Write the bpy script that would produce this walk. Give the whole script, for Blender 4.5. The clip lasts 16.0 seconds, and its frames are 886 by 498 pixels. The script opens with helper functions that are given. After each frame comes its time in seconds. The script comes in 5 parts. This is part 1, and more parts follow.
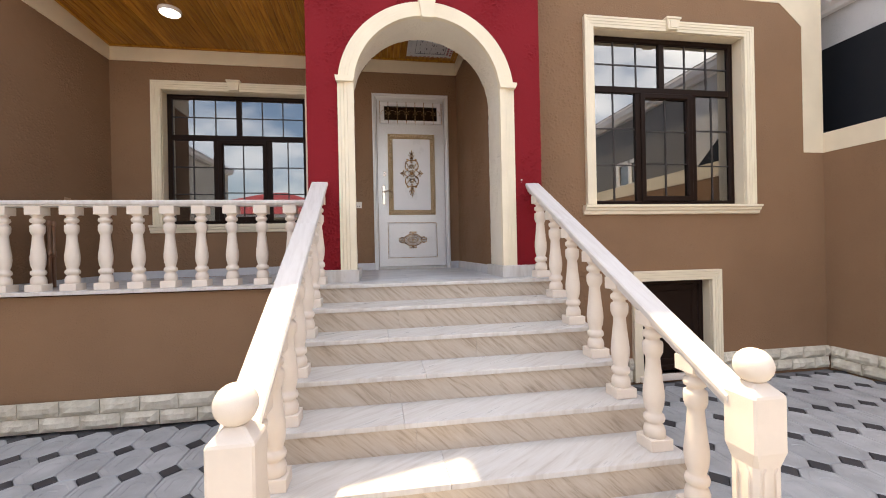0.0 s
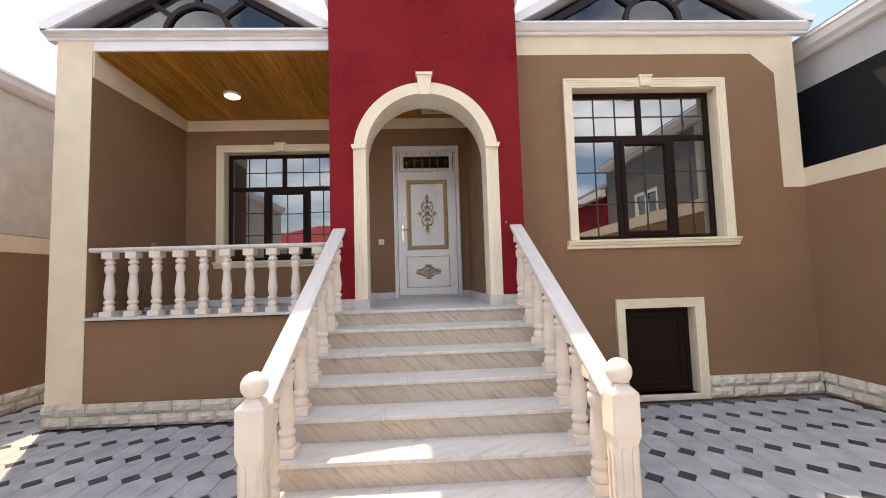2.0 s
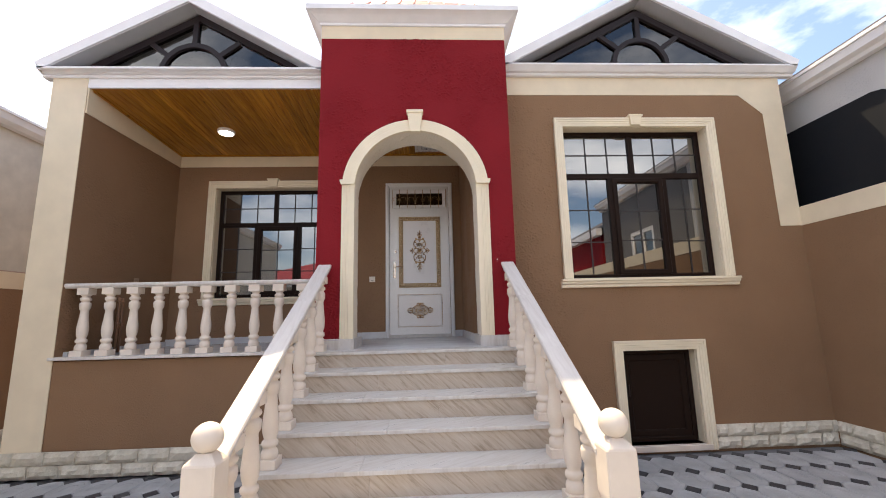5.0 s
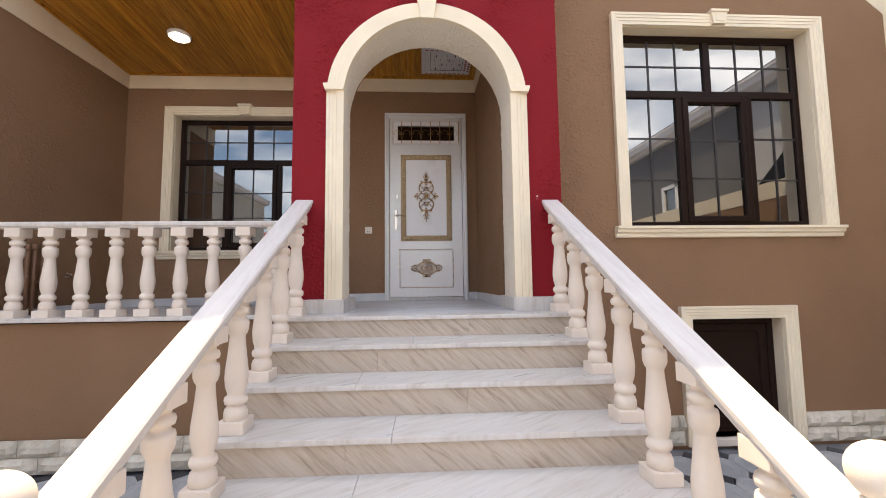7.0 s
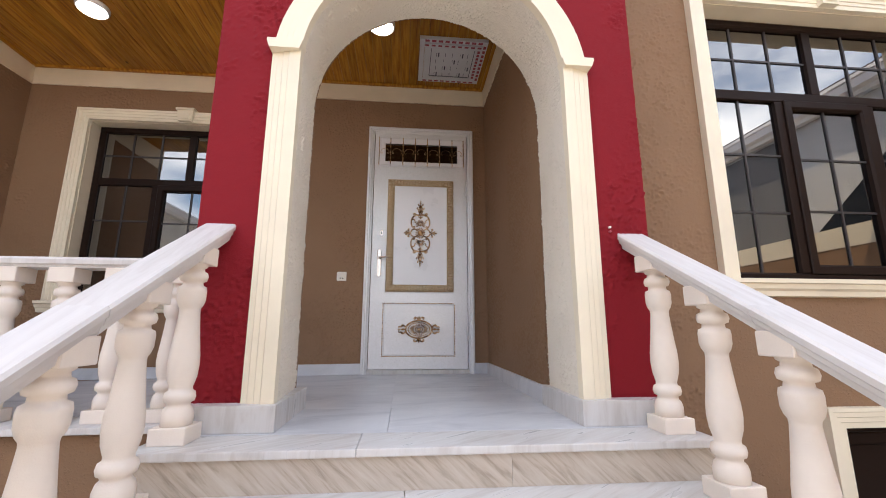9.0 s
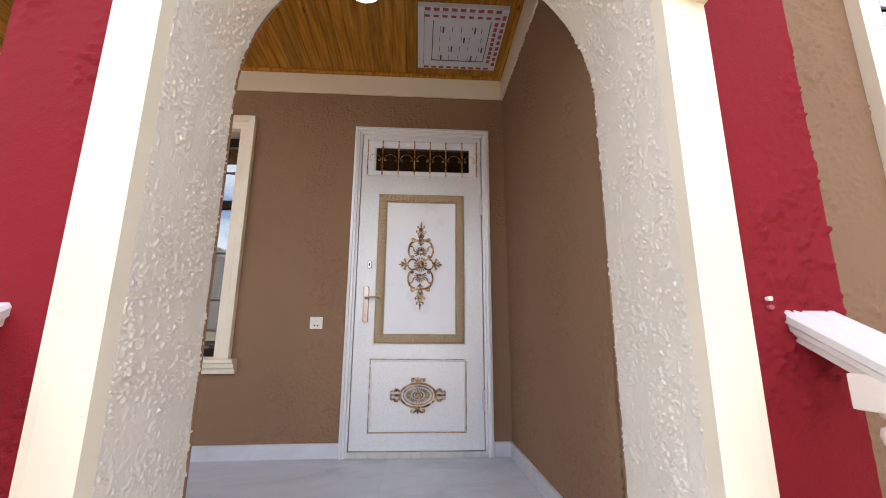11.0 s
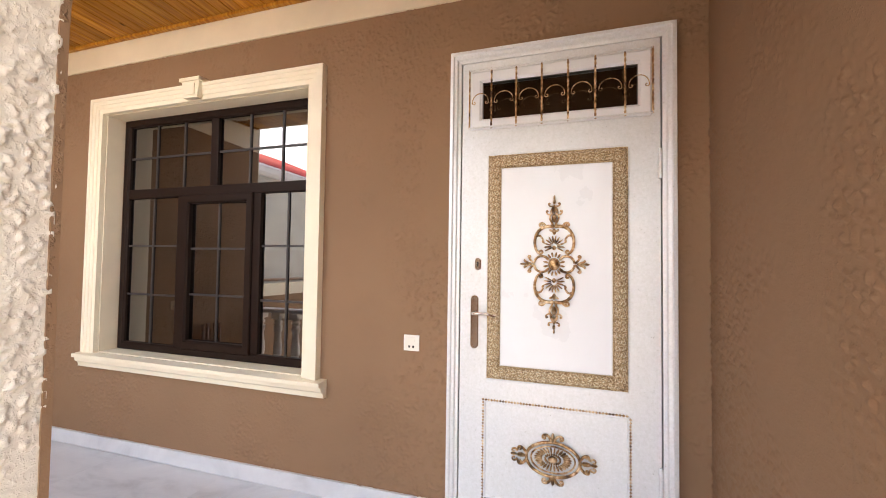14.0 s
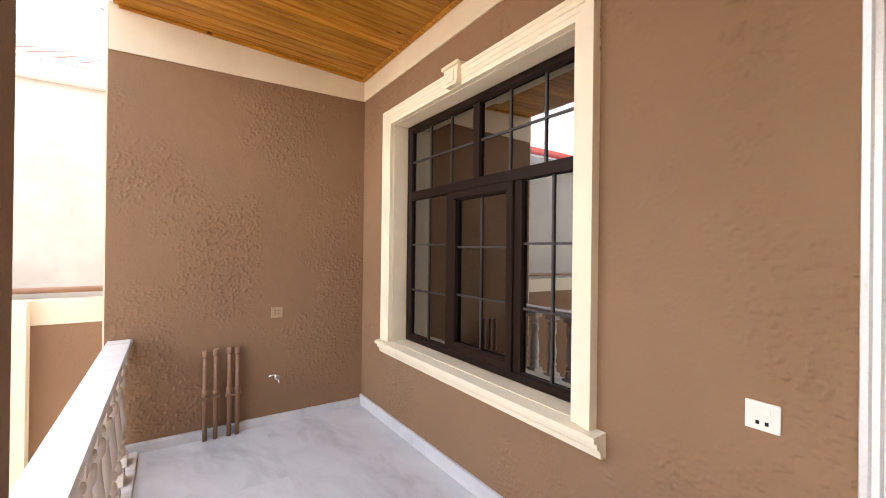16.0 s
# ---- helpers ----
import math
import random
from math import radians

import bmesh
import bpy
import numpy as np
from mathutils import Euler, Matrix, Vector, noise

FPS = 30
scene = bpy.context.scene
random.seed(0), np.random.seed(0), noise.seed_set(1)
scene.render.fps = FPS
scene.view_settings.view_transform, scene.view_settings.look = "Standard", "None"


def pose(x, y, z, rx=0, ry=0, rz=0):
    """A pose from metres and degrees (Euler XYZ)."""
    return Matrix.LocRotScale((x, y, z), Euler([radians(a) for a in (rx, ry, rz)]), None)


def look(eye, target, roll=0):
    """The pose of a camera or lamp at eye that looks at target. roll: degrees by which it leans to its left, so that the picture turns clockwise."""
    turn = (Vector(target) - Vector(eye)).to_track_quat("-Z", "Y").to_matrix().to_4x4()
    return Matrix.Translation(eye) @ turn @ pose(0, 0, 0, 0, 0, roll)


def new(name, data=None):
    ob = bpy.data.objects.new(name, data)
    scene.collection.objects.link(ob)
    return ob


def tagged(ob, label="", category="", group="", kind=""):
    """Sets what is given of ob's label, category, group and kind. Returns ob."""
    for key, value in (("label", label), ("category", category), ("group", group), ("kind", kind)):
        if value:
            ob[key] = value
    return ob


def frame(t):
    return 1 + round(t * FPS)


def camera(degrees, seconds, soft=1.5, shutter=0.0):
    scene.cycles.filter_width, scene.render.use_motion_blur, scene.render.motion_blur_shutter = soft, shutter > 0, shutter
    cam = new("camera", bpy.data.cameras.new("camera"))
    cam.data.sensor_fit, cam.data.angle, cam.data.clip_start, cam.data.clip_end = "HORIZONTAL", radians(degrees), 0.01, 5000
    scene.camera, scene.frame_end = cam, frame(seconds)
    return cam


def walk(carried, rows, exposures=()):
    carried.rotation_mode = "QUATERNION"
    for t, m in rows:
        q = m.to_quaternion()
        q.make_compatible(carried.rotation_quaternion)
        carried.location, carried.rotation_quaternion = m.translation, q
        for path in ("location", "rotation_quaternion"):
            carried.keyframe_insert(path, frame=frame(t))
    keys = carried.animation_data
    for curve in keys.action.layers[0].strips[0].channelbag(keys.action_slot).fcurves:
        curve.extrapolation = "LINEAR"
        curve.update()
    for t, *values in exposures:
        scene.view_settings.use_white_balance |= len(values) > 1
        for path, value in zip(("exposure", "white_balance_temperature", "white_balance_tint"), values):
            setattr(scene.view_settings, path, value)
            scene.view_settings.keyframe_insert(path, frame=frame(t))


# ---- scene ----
cam = camera(94.9, 16.0, soft=1.0)
PATH = [
    (0, (-0.006, -0.02, 1.469), (0.305, 1.956, 1.469), -1.2),
    (0.5, (0.052, -0.238, 1.457), (0.258, 1.751, 1.502), -1.6),
    (1, (0.114, -0.484, 1.483), (0.256, 1.509, 1.563), -1.8),
    (1.5, (0.327, -0.671, 1.486), (0.43, 1.324, 1.591), -1.9),
    (2, (0.445, -0.83, 1.514), (0.53, 1.164, 1.652), -1.7),
    (2.5, (0.476, -1.03, 1.493), (0.557, 0.958, 1.697), -1.2),
    (3, (0.525, -1.136, 1.526), (0.611, 0.841, 1.812), -0.9),
    (5.5, (0.568, -0.444, 1.508), (0.66, 1.527, 1.832), -1.4),
    (6, (0.572, -0.148, 1.486), (0.662, 1.838, 1.705), -1.0),
    (6.5, (0.472, 0.176, 1.441), (0.566, 2.168, 1.591), -0.6),
    (7, (0.414, 0.488, 1.427), (0.521, 2.479, 1.588), -0.7),
    (7.5, (0.382, 0.888, 1.464), (0.526, 2.872, 1.669), -0.7),
    (8, (0.335, 1.223, 1.452), (0.51, 3.198, 1.715), -0.6),
    (8.5, (0.304, 1.545, 1.521), (0.495, 3.509, 1.845), -0.3),
    (9, (0.343, 1.832, 1.614), (0.525, 3.786, 2.0), 0.1),
    (9.5, (0.362, 2.062, 1.702), (0.517, 4.009, 2.132), 0.5),
    (12, (0.541, 3.142, 2.233), (0.59, 5.099, 2.641), 0.4),
    (12.5, (0.54, 3.283, 2.332), (0.517, 5.254, 2.668), 0.9),
    (13, (0.468, 3.439, 2.43), (0.317, 5.417, 2.685), 0.9),
    (13.5, (0.49, 3.566, 2.462), (0.128, 5.528, 2.613), 1.0),
    (14, (0.587, 3.767, 2.573), (-0.031, 5.668, 2.64), 0.8),
    (14.5, (0.508, 3.893, 2.578), (-0.409, 5.67, 2.612), 0.7),
    (15, (0.362, 4.063, 2.603), (-0.831, 5.668, 2.612), 0.6),
    (15.5, (0.276, 4.233, 2.599), (-1.176, 5.608, 2.607), 0.3),
    (16, (0.208, 4.357, 2.627), (-1.45, 5.476, 2.633), 0.7),
]
EXPOSURES = [(0, 1.37, 6950, 10), (1.5, 1.24, 6900, 10), (3, 1.02, 6700, 10), (5.5, 0.98, 6750, 10), (7, 1.33, 6750, 10), (8, 1.43, 6600, 10), (9, 1.6, 6600, 10), (9.7, 1.72, 6600, 10), (12, 2.17, 6350, 10), (12.5, 2.25, 6400, 10), (13.0, 2.34, 6600, 10), (13.5, 2.66, 7000, 10), (14.5, 2.72, 7000, 10), (15, 2.67, 6950, 10), (15.5, 2.68, 6950, 10), (16, 2.78, 6950, 10)]
walk(cam, [(t, look(eye, target, roll)) for t, eye, target, roll in PATH], EXPOSURES)


# ---------------- world and light ----------------
SUN_EL, SUN_AZ = 64.2, -32.0      # degrees; azimuth from +y towards +x: behind the house, a little to the west
world = bpy.data.worlds.new("sky")
scene.world = world
world.use_nodes = True
wn, wl = world.node_tree.nodes, world.node_tree.links
wn.clear()
w_out = wn.new("ShaderNodeOutputWorld")
w_bg = wn.new("ShaderNodeBackground")
w_sky = wn.new("ShaderNodeTexSky")
w_sky.sky_type = "NISHITA"
w_sky.sun_disc = False
w_sky.sun_elevation = radians(SUN_EL)
w_sky.sun_rotation = radians(SUN_AZ)
w_sky.dust_density = 2.0
w_tc = wn.new("ShaderNodeTexCoord")
w_map = wn.new("ShaderNodeMapping")
w_map.inputs["Scale"].default_value = (1.0, 1.0, 2.2)
w_noise = wn.new("ShaderNodeTexNoise")
w_noise.inputs["Scale"].default_value = 2.6
w_noise.inputs["Detail"].default_value = 7
w_noise.inputs["Roughness"].default_value = 0.55
w_ramp = wn.new("ShaderNodeValToRGB")
w_ramp.color_ramp.elements[0].position = 0.44
w_ramp.color_ramp.elements[1].position = 0.69
w_mix = wn.new("ShaderNodeMix")
w_mix.data_type = "RGBA"
w_mix.inputs["B"].default_value = (10.6, 10.5, 10.6, 1)
wl.new(w_tc.outputs["Generated"], w_map.inputs["Vector"])
wl.new(w_map.outputs["Vector"], w_noise.inputs["Vector"])
wl.new(w_noise.outputs["Fac"], w_ramp.inputs["Fac"])
wl.new(w_ramp.outputs["Color"], w_mix.inputs["Factor"])
wl.new(w_sky.outputs["Color"], w_mix.inputs["A"])
wl.new(w_mix.outputs["Result"], w_bg.inputs["Color"])
w_bg.inputs["Strength"].default_value = 0.15
wl.new(w_bg.outputs["Background"], w_out.inputs["Surface"])

sun_data = bpy.data.lights.new("sun", "SUN")
sun_data.energy = 3.7
sun_data.angle = radians(0.6)
sun_data.color = (1.0, 0.82, 0.55)
sun = new("sun", sun_data)
s_az, s_el = radians(SUN_AZ), radians(SUN_EL)
sun.matrix_world = look((math.sin(s_az) * math.cos(s_el) * 30, math.cos(s_az) * math.cos(s_el) * 30, math.sin(s_el) * 30), (0, 0, 0))


# ---------------- materials ----------------
def material(name, base, rough=0.7, metal=0.0):
    m = bpy.data.materials.new(name)
    m.use_nodes = True
    bsdf = m.node_tree.nodes["Principled BSDF"]
    bsdf.inputs["Base Color"].default_value = (*base, 1)
    bsdf.inputs["Roughness"].default_value = rough
    bsdf.inputs["Metallic"].default_value = metal
    if max(base) < 0.03:
        bsdf.inputs["Specular IOR Level"].default_value = 0.2
    return m, m.node_tree.nodes, m.node_tree.links, bsdf


def noise_node(nodes, links, scale, detail=4, rough=0.55, stretch=None):
    tc = nodes.new("ShaderNodeTexCoord")
    n = nodes.new("ShaderNodeTexNoise")
    n.inputs["Scale"].default_value = scale
    n.inputs["Detail"].default_value = detail
    n.inputs["Roughness"].default_value = rough
    if stretch:
        mp = nodes.new("ShaderNodeMapping")
        mp.inputs["Scale"].default_value = stretch
        links.new(tc.outputs["Object"], mp.inputs["Vector"])
        links.new(mp.outputs["Vector"], n.inputs["Vector"])
    else:
        links.new(tc.outputs["Object"], n.inputs["Vector"])
    return n


def ramp_node(nodes, links, fac, stops):
    r = nodes.new("ShaderNodeValToRGB")
    e = r.color_ramp.elements
    while len(e) < len(stops):
        e.new(0.5)
    for k, (p, c) in enumerate(stops):
        e[k].position = p
        e[k].color = (*c, 1) if len(c) == 3 else c
    links.new(fac, r.inputs["Fac"])
    return r


def bump_node(nodes, links, height, strength, distance, normal=None):
    b = nodes.new("ShaderNodeBump")
    b.inputs["Strength"].default_value = strength
    b.inputs["Distance"].default_value = distance
    links.new(height, b.inputs["Height"])
    if normal is not None:
        links.new(normal, b.inputs["Normal"])
    return b


def scaled(c, k):
    return tuple(min(1.0, v * k) for v in c)


def stucco(name, base, lumps=1.0, rough=0.75, scale=58.0, patchy=True):
    """Painted roughcast: clustered raised lumps over a fine grain."""
    m, n, l, b = material(name, base, rough)
    b.inputs["Specular IOR Level"].default_value = 0.18
    big = noise_node(n, l, 1.3, 4)
    col = ramp_node(n, l, big.outputs["Fac"], [(0.25, scaled(base, 0.93)), (0.75, scaled(base, 1.06))])
    l.new(col.outputs["Color"], b.inputs["Base Color"])
    lump = noise_node(n, l, scale, 3, 0.6)
    lr = ramp_node(n, l, lump.outputs["Fac"], [(0.50, (0, 0, 0)), (0.80, (1, 1, 1))])
    patch = noise_node(n, l, 2.2, 2)
    pr = ramp_node(n, l, patch.outputs["Fac"], [(0.36, (0.16, 0.16, 0.16)), (0.60, (1, 1, 1))] if patchy else [(0.0, (1, 1, 1)), (1.0, (1, 1, 1))])
    mul = n.new("ShaderNodeMath")
    mul.operation = "MULTIPLY"
    l.new(lr.outputs["Color"], mul.inputs[0])
    l.new(pr.outputs["Color"], mul.inputs[1])
    fine = noise_node(n, l, 170, 3)
    b1 = bump_node(n, l, mul.outputs[0], 1.0, 0.0150 * lumps)
    b2 = bump_node(n, l, fine.outputs["Fac"], 0.25, 0.002, b1.outputs["Normal"])
    l.new(b2.outputs["Normal"], b.inputs["Normal"])
    return m


def painted(name, base, rough=0.5, metal=0.0, grain=60, amount=0.15, spread=0.06):
    m, n, l, b = material(name, base, rough, metal)
    big = noise_node(n, l, 3.0, 5)
    col = ramp_node(n, l, big.outputs["Fac"], [(0.3, scaled(base, 1 - spread)), (0.7, scaled(base, 1 + spread))])
    l.new(col.outputs["Color"], b.inputs["Base Color"])
    g = noise_node(n, l, grain, 3)
    bp = bump_node(n, l, g.outputs["Fac"], amount, 0.002)
    l.new(bp.outputs["Normal"], b.inputs["Normal"])
    rr = ramp_node(n, l, big.outputs["Fac"], [(0.3, (rough * 0.85,) * 3), (0.7, (min(1, rough * 1.15),) * 3)])
    l.new(rr.outputs["Color"], b.inputs["Roughness"])
    return m


def marble(name, light, mid, dark, rough, slant=(1.0, 1.0, 1.0), scale=3.0, veins=0.5, turn=(25, 38, 30)):
    """Cut stone with slanted veining; each slab takes its own shade."""
    m, n, l, b = material(name, light, rough)
    tc = n.new("ShaderNodeTexCoord")
    info = n.new("ShaderNodeObjectInfo")
    add = n.new("ShaderNodeVectorMath")
    add.operation = "ADD"
    sc = n.new("ShaderNodeVectorMath")
    sc.operation = "SCALE"
    sc.inputs[0].default_value = (7.3, 3.1, 5.7)
    l.new(info.outputs["Random"], sc.inputs["Scale"])
    l.new(tc.outputs["Object"], add.inputs[0])
    l.new(sc.outputs["Vector"], add.inputs[1])
    mp = n.new("ShaderNodeMapping")
    mp.vector_type = "TEXTURE"
    mp.inputs["Rotation"].default_value = (radians(turn[0]), radians(turn[1]), radians(turn[2]))
    mp.inputs["Scale"].default_value = tuple(1.0 / v for v in slant)
    l.new(add.outputs["Vector"], mp.inputs["Vector"])
    cloud = n.new("ShaderNodeTexNoise")
    cloud.inputs["Scale"].default_value = scale
    cloud.inputs["Detail"].default_value = 8
    cloud.inputs["Roughness"].default_value = 0.62
    cloud.inputs["Distortion"].default_value = 0.6
    l.new(mp.outputs["Vector"], cloud.inputs["Vector"])
    col = ramp_node(n, l, cloud.outputs["Fac"], [(0.30, dark), (0.47, mid), (0.66, light)])
    soft = n.new("ShaderNodeTexNoise")
    soft.inputs["Scale"].default_value = 1.4
    soft.inputs["Detail"].default_value = 3
    l.new(add.outputs["Vector"], soft.inputs["Vector"])
    mx = n.new("ShaderNodeMix")
    mx.data_type = "RGBA"
    mx.inputs["B"].default_value = (*light, 1)
    sr = ramp_node(n, l, soft.outputs["Fac"], [(0.35, (1 - veins,) * 3), (0.65, (0.15,) * 3)])
    l.new(sr.outputs["Color"], mx.inputs["Factor"])
    l.new(col.outputs["Color"], mx.inputs["A"])
    l.new(mx.outputs["Result"], b.inputs["Base Color"])
    rr = ramp_node(n, l, cloud.outputs["Fac"], [(0.3, (rough * 1.25,) * 3), (0.7, (rough * 0.85,) * 3)])
    l.new(rr.outputs["Color"], b.inputs["Roughness"])
    bp = bump_node(n, l, cloud.outputs["Fac"], 0.12, 0.003)
    l.new(bp.outputs["Normal"], b.inputs["Normal"])
    return m


BROWN = (0.262, 0.156, 0.090)
M_BROWN = stucco("brown_stucco", BROWN, 0.32)
M_BROWN_COAT = stucco("brown_roughcast", BROWN, 0.07, scale=110)
M_RED_COAT = stucco("red_roughcast", (0.215, 0.010, 0.016), 0.1, scale=120)
M_RED = stucco("red_stucco", (0.215, 0.010, 0.016), 0.45)
M_CREAM_STUCCO = stucco("cream_roughcast", (0.78, 0.71, 0.60), 0.07, scale=170, patchy=False)
M_CREAM_SMOOTH = painted("cream_wall_paint", (0.74, 0.64, 0.48), 0.6, grain=90)
M_CREAM = painted("cream_moulding_paint", (0.80, 0.71, 0.54), 0.5, grain=120, amount=0.08)
M_STONE = painted("cut_limestone", (0.76, 0.67, 0.58), 0.62, grain=220, amount=0.3, spread=0.1)
M_RAIL = marble("rail_marble", (0.68, 0.645, 0.615), (0.61, 0.57, 0.54), (0.52, 0.47, 0.43), 0.42, (9.0, 1.0, 1.0), 2.4, 0.7, (0, 0, 4))
M_TREAD = marble("tread_marble", (0.64, 0.62, 0.60), (0.57, 0.535, 0.50), (0.44, 0.39, 0.345), 0.30, (1.2, 12.0, 1.2), 2.4, 0.6, (0, 0, 35))
M_RISER = marble("riser_marble", (0.58, 0.51, 0.43), (0.50, 0.415, 0.325), (0.30, 0.23, 0.165), 0.38, (1.6, 1.6, 16.0), 2.6, 0.9, (0, 42, 0))
M_FLOOR = marble("floor_marble", (0.66, 0.66, 0.67), (0.57, 0.57, 0.59), (0.40, 0.40, 0.42), 0.34, (1, 2.2, 1), 1.9, 0.75)
M_PVC = painted("dark_brown_pvc", (0.017, 0.0088, 0.006), 0.5, grain=200, amount=0.05)
M_PVC.node_tree.nodes["Principled BSDF"].inputs["Specular IOR Level"].default_value = 0.12
M_MUNTIN = painted("brown_grille_bar", (0.030, 0.024, 0.024), 0.5)
M_WHITE_METAL = painted("white_sheet_metal", (0.80, 0.80, 0.83), 0.35, grain=30, amount=0.05)
M_SOFFIT = painted("grey_soffit_sheet", (0.42, 0.42, 0.43), 0.5)
M_DARK_METAL = painted("dark_gable_frame", (0.022, 0.016, 0.018), 0.4)
M_GREY_WALL = stucco("grey_neighbour_wall", (0.52, 0.52, 0.53), 0.4)
M_BITUMEN = painted("bitumen_coating", (0.012, 0.014, 0.018), 0.6, grain=40, amount=0.3)
M_BEIGE_WALL = painted("beige_neighbour_wall", (0.56, 0.515, 0.445), 0.8, grain=60, amount=0.4, spread=0.14)
M_ROOF_RED = painted("red_roof_sheet", (0.27, 0.03, 0.035), 0.6)
M_ROOF_DARK = painted("dark_roof_sheet", (0.13, 0.11, 0.11), 0.55)
M_ROOM = painted("interior_plaster", (0.55, 0.50, 0.44), 0.8)


def glass(name, tint, ior):
    m, n, l, b = material(name, tint, 0.0)
    n.remove(b)
    out = n["Material Output"]
    tr = n.new("ShaderNodeBsdfTransparent")
    tr.inputs["Color"].default_value = (*tint, 1)
    gl = n.new("ShaderNodeBsdfGlossy")
    gl.inputs["Roughness"].default_value = 0.01
    fr = n.new("ShaderNodeFresnel")
    fr.inputs["IOR"].default_value = ior
    mx = n.new("ShaderNodeMixShader")
    l.new(fr.outputs["Fac"], mx.inputs["Fac"])
    l.new(tr.outputs["BSDF"], mx.inputs[1])
    l.new(gl.outputs["BSDF"], mx.inputs[2])
    l.new(mx.outputs["Shader"], out.inputs["Surface"])
    return m


M_GLASS = glass("window_glass", (0.22, 0.21, 0.20), 3.3)
M_GABLE_GLASS = glass("gable_glass", (0.35, 0.33, 0.33), 2.0)


# ---------------- geometry helpers ----------------
def box(bm, x0, x1, y0, y1, z0, z1, bevel=0.0):
    vs = [bm.verts.new((x, y, z)) for z in (z0, z1) for x, y in ((x0, y0), (x1, y0), (x1, y1), (x0, y1))]
    fs = [bm.faces.new([vs[i] for i in q]) for q in ((0, 3, 2, 1), (4, 5, 6, 7), (0, 1, 5, 4), (1, 2, 6, 5), (2, 3, 7, 6), (3, 0, 4, 7))]
    if bevel:
        es = {e for f in fs for e in f.edges}
        bmesh.ops.bevel(bm, geom=list(es), offset=bevel, segments=2, affect="EDGES", profile=0.6)
    return bm


def boxed(*a, bevel=0.0):
    return box(bmesh.new(), *a, bevel=bevel)


def prism(bm, pts, axis, a, b):
    """A polygon of 2D points, drawn out from a to b along an axis ('x': points are y, z; 'y': x, z; 'z': x, y)."""
    def at(p, v):
        return {"x": (v, p[0], p[1]), "y": (p[0], v, p[1]), "z": (p[0], p[1], v)}[axis]
    lo = [bm.verts.new(at(p, a)) for p in pts]
    hi = [bm.verts.new(at(p, b)) for p in pts]
    bm.faces.new(lo)
    bm.faces.new(hi[::-1])
    for i in range(len(pts)):
        j = (i + 1) % len(pts)
        bm.faces.new((lo[j], lo[i], hi[i], hi[j]))
    return bm


def lathe(bm, profile, cx, cy, segs=20, z0=0.0):
    rings = [[bm.verts.new((cx + r * math.cos(2 * math.pi * k / segs), cy + r * math.sin(2 * math.pi * k / segs), z0 + z)) for k in range(segs)] for r, z in profile]
    for a, b in zip(rings, rings[1:]):
        for k in range(segs):
            bm.faces.new((a[k], a[(k + 1) % segs], b[(k + 1) % segs], b[k])).smooth = True
    bm.faces.new(rings[0][::-1])
    bm.faces.new(rings[-1])
    return bm


def sweep_xz(bm, path, profile, y, smooth=False):
    """Draws a moulding along points (x, z, nx, nz) of a wall that faces -y; the profile is (out, proud) pairs."""
    rows = [[bm.verts.new((x + nx * o, y - p, z + nz * o)) for o, p in profile] for x, z, nx, nz in path]
    for a, b in zip(rows, rows[1:]):
        for k in range(len(profile) - 1):
            bm.faces.new((a[k], a[k + 1], b[k + 1], b[k])).smooth = smooth
    for r, rev in ((rows[0], 0), (rows[-1], 1)):
        bm.faces.new(r[::-1] if rev else r)
    return bm


def tube(bm, pts, radii, segs=6):
    pts = [Vector(p) for p in pts]
    rings = []
    for i, p in enumerate(pts):
        d = (pts[min(i + 1, len(pts) - 1)] - pts[max(i - 1, 0)]).normalized()
        side = d.cross(Vector((0.31, 0.9, 0.28))).normalized()
        up = side.cross(d)
        r = radii[i] if isinstance(radii, (list, tuple)) else radii
        rings.append([bm.verts.new(p + r * (math.cos(2 * math.pi * k / segs) * side + math.sin(2 * math.pi * k / segs) * up)) for k in range(segs)])
    for a, b in zip(rings, rings[1:]):
        for k in range(segs):
            bm.faces.new((a[k], a[(k + 1) % segs], b[(k + 1) % segs], b[k])).smooth = True
    bm.faces.new(rings[0][::-1])
    bm.faces.new(rings[-1])
    return bm


def mesh_of(name, bm, mat):
    bmesh.ops.recalc_face_normals(bm, faces=bm.faces)
    me = bpy.data.meshes.new(name)
    bm.to_mesh(me)
    bm.free()
    me.materials.append(mat)
    return me


def part(name, bm, mat, parent, label=""):
    ob = new(name, mesh_of(name, bm, mat))
    ob.parent = parent
    return tagged(ob, label=label)


def whole(name, bm, mat, label, category, kind="", group=""):
    return tagged(new(name, mesh_of(name, bm, mat)), label, category, group, kind)


def empty(name, label, category, kind="", group="", at=(0, 0, 0)):
    ob = new(name)
    ob.location = at
    ob.empty_display_size = 0.1
    return tagged(ob, label, category, group, kind)


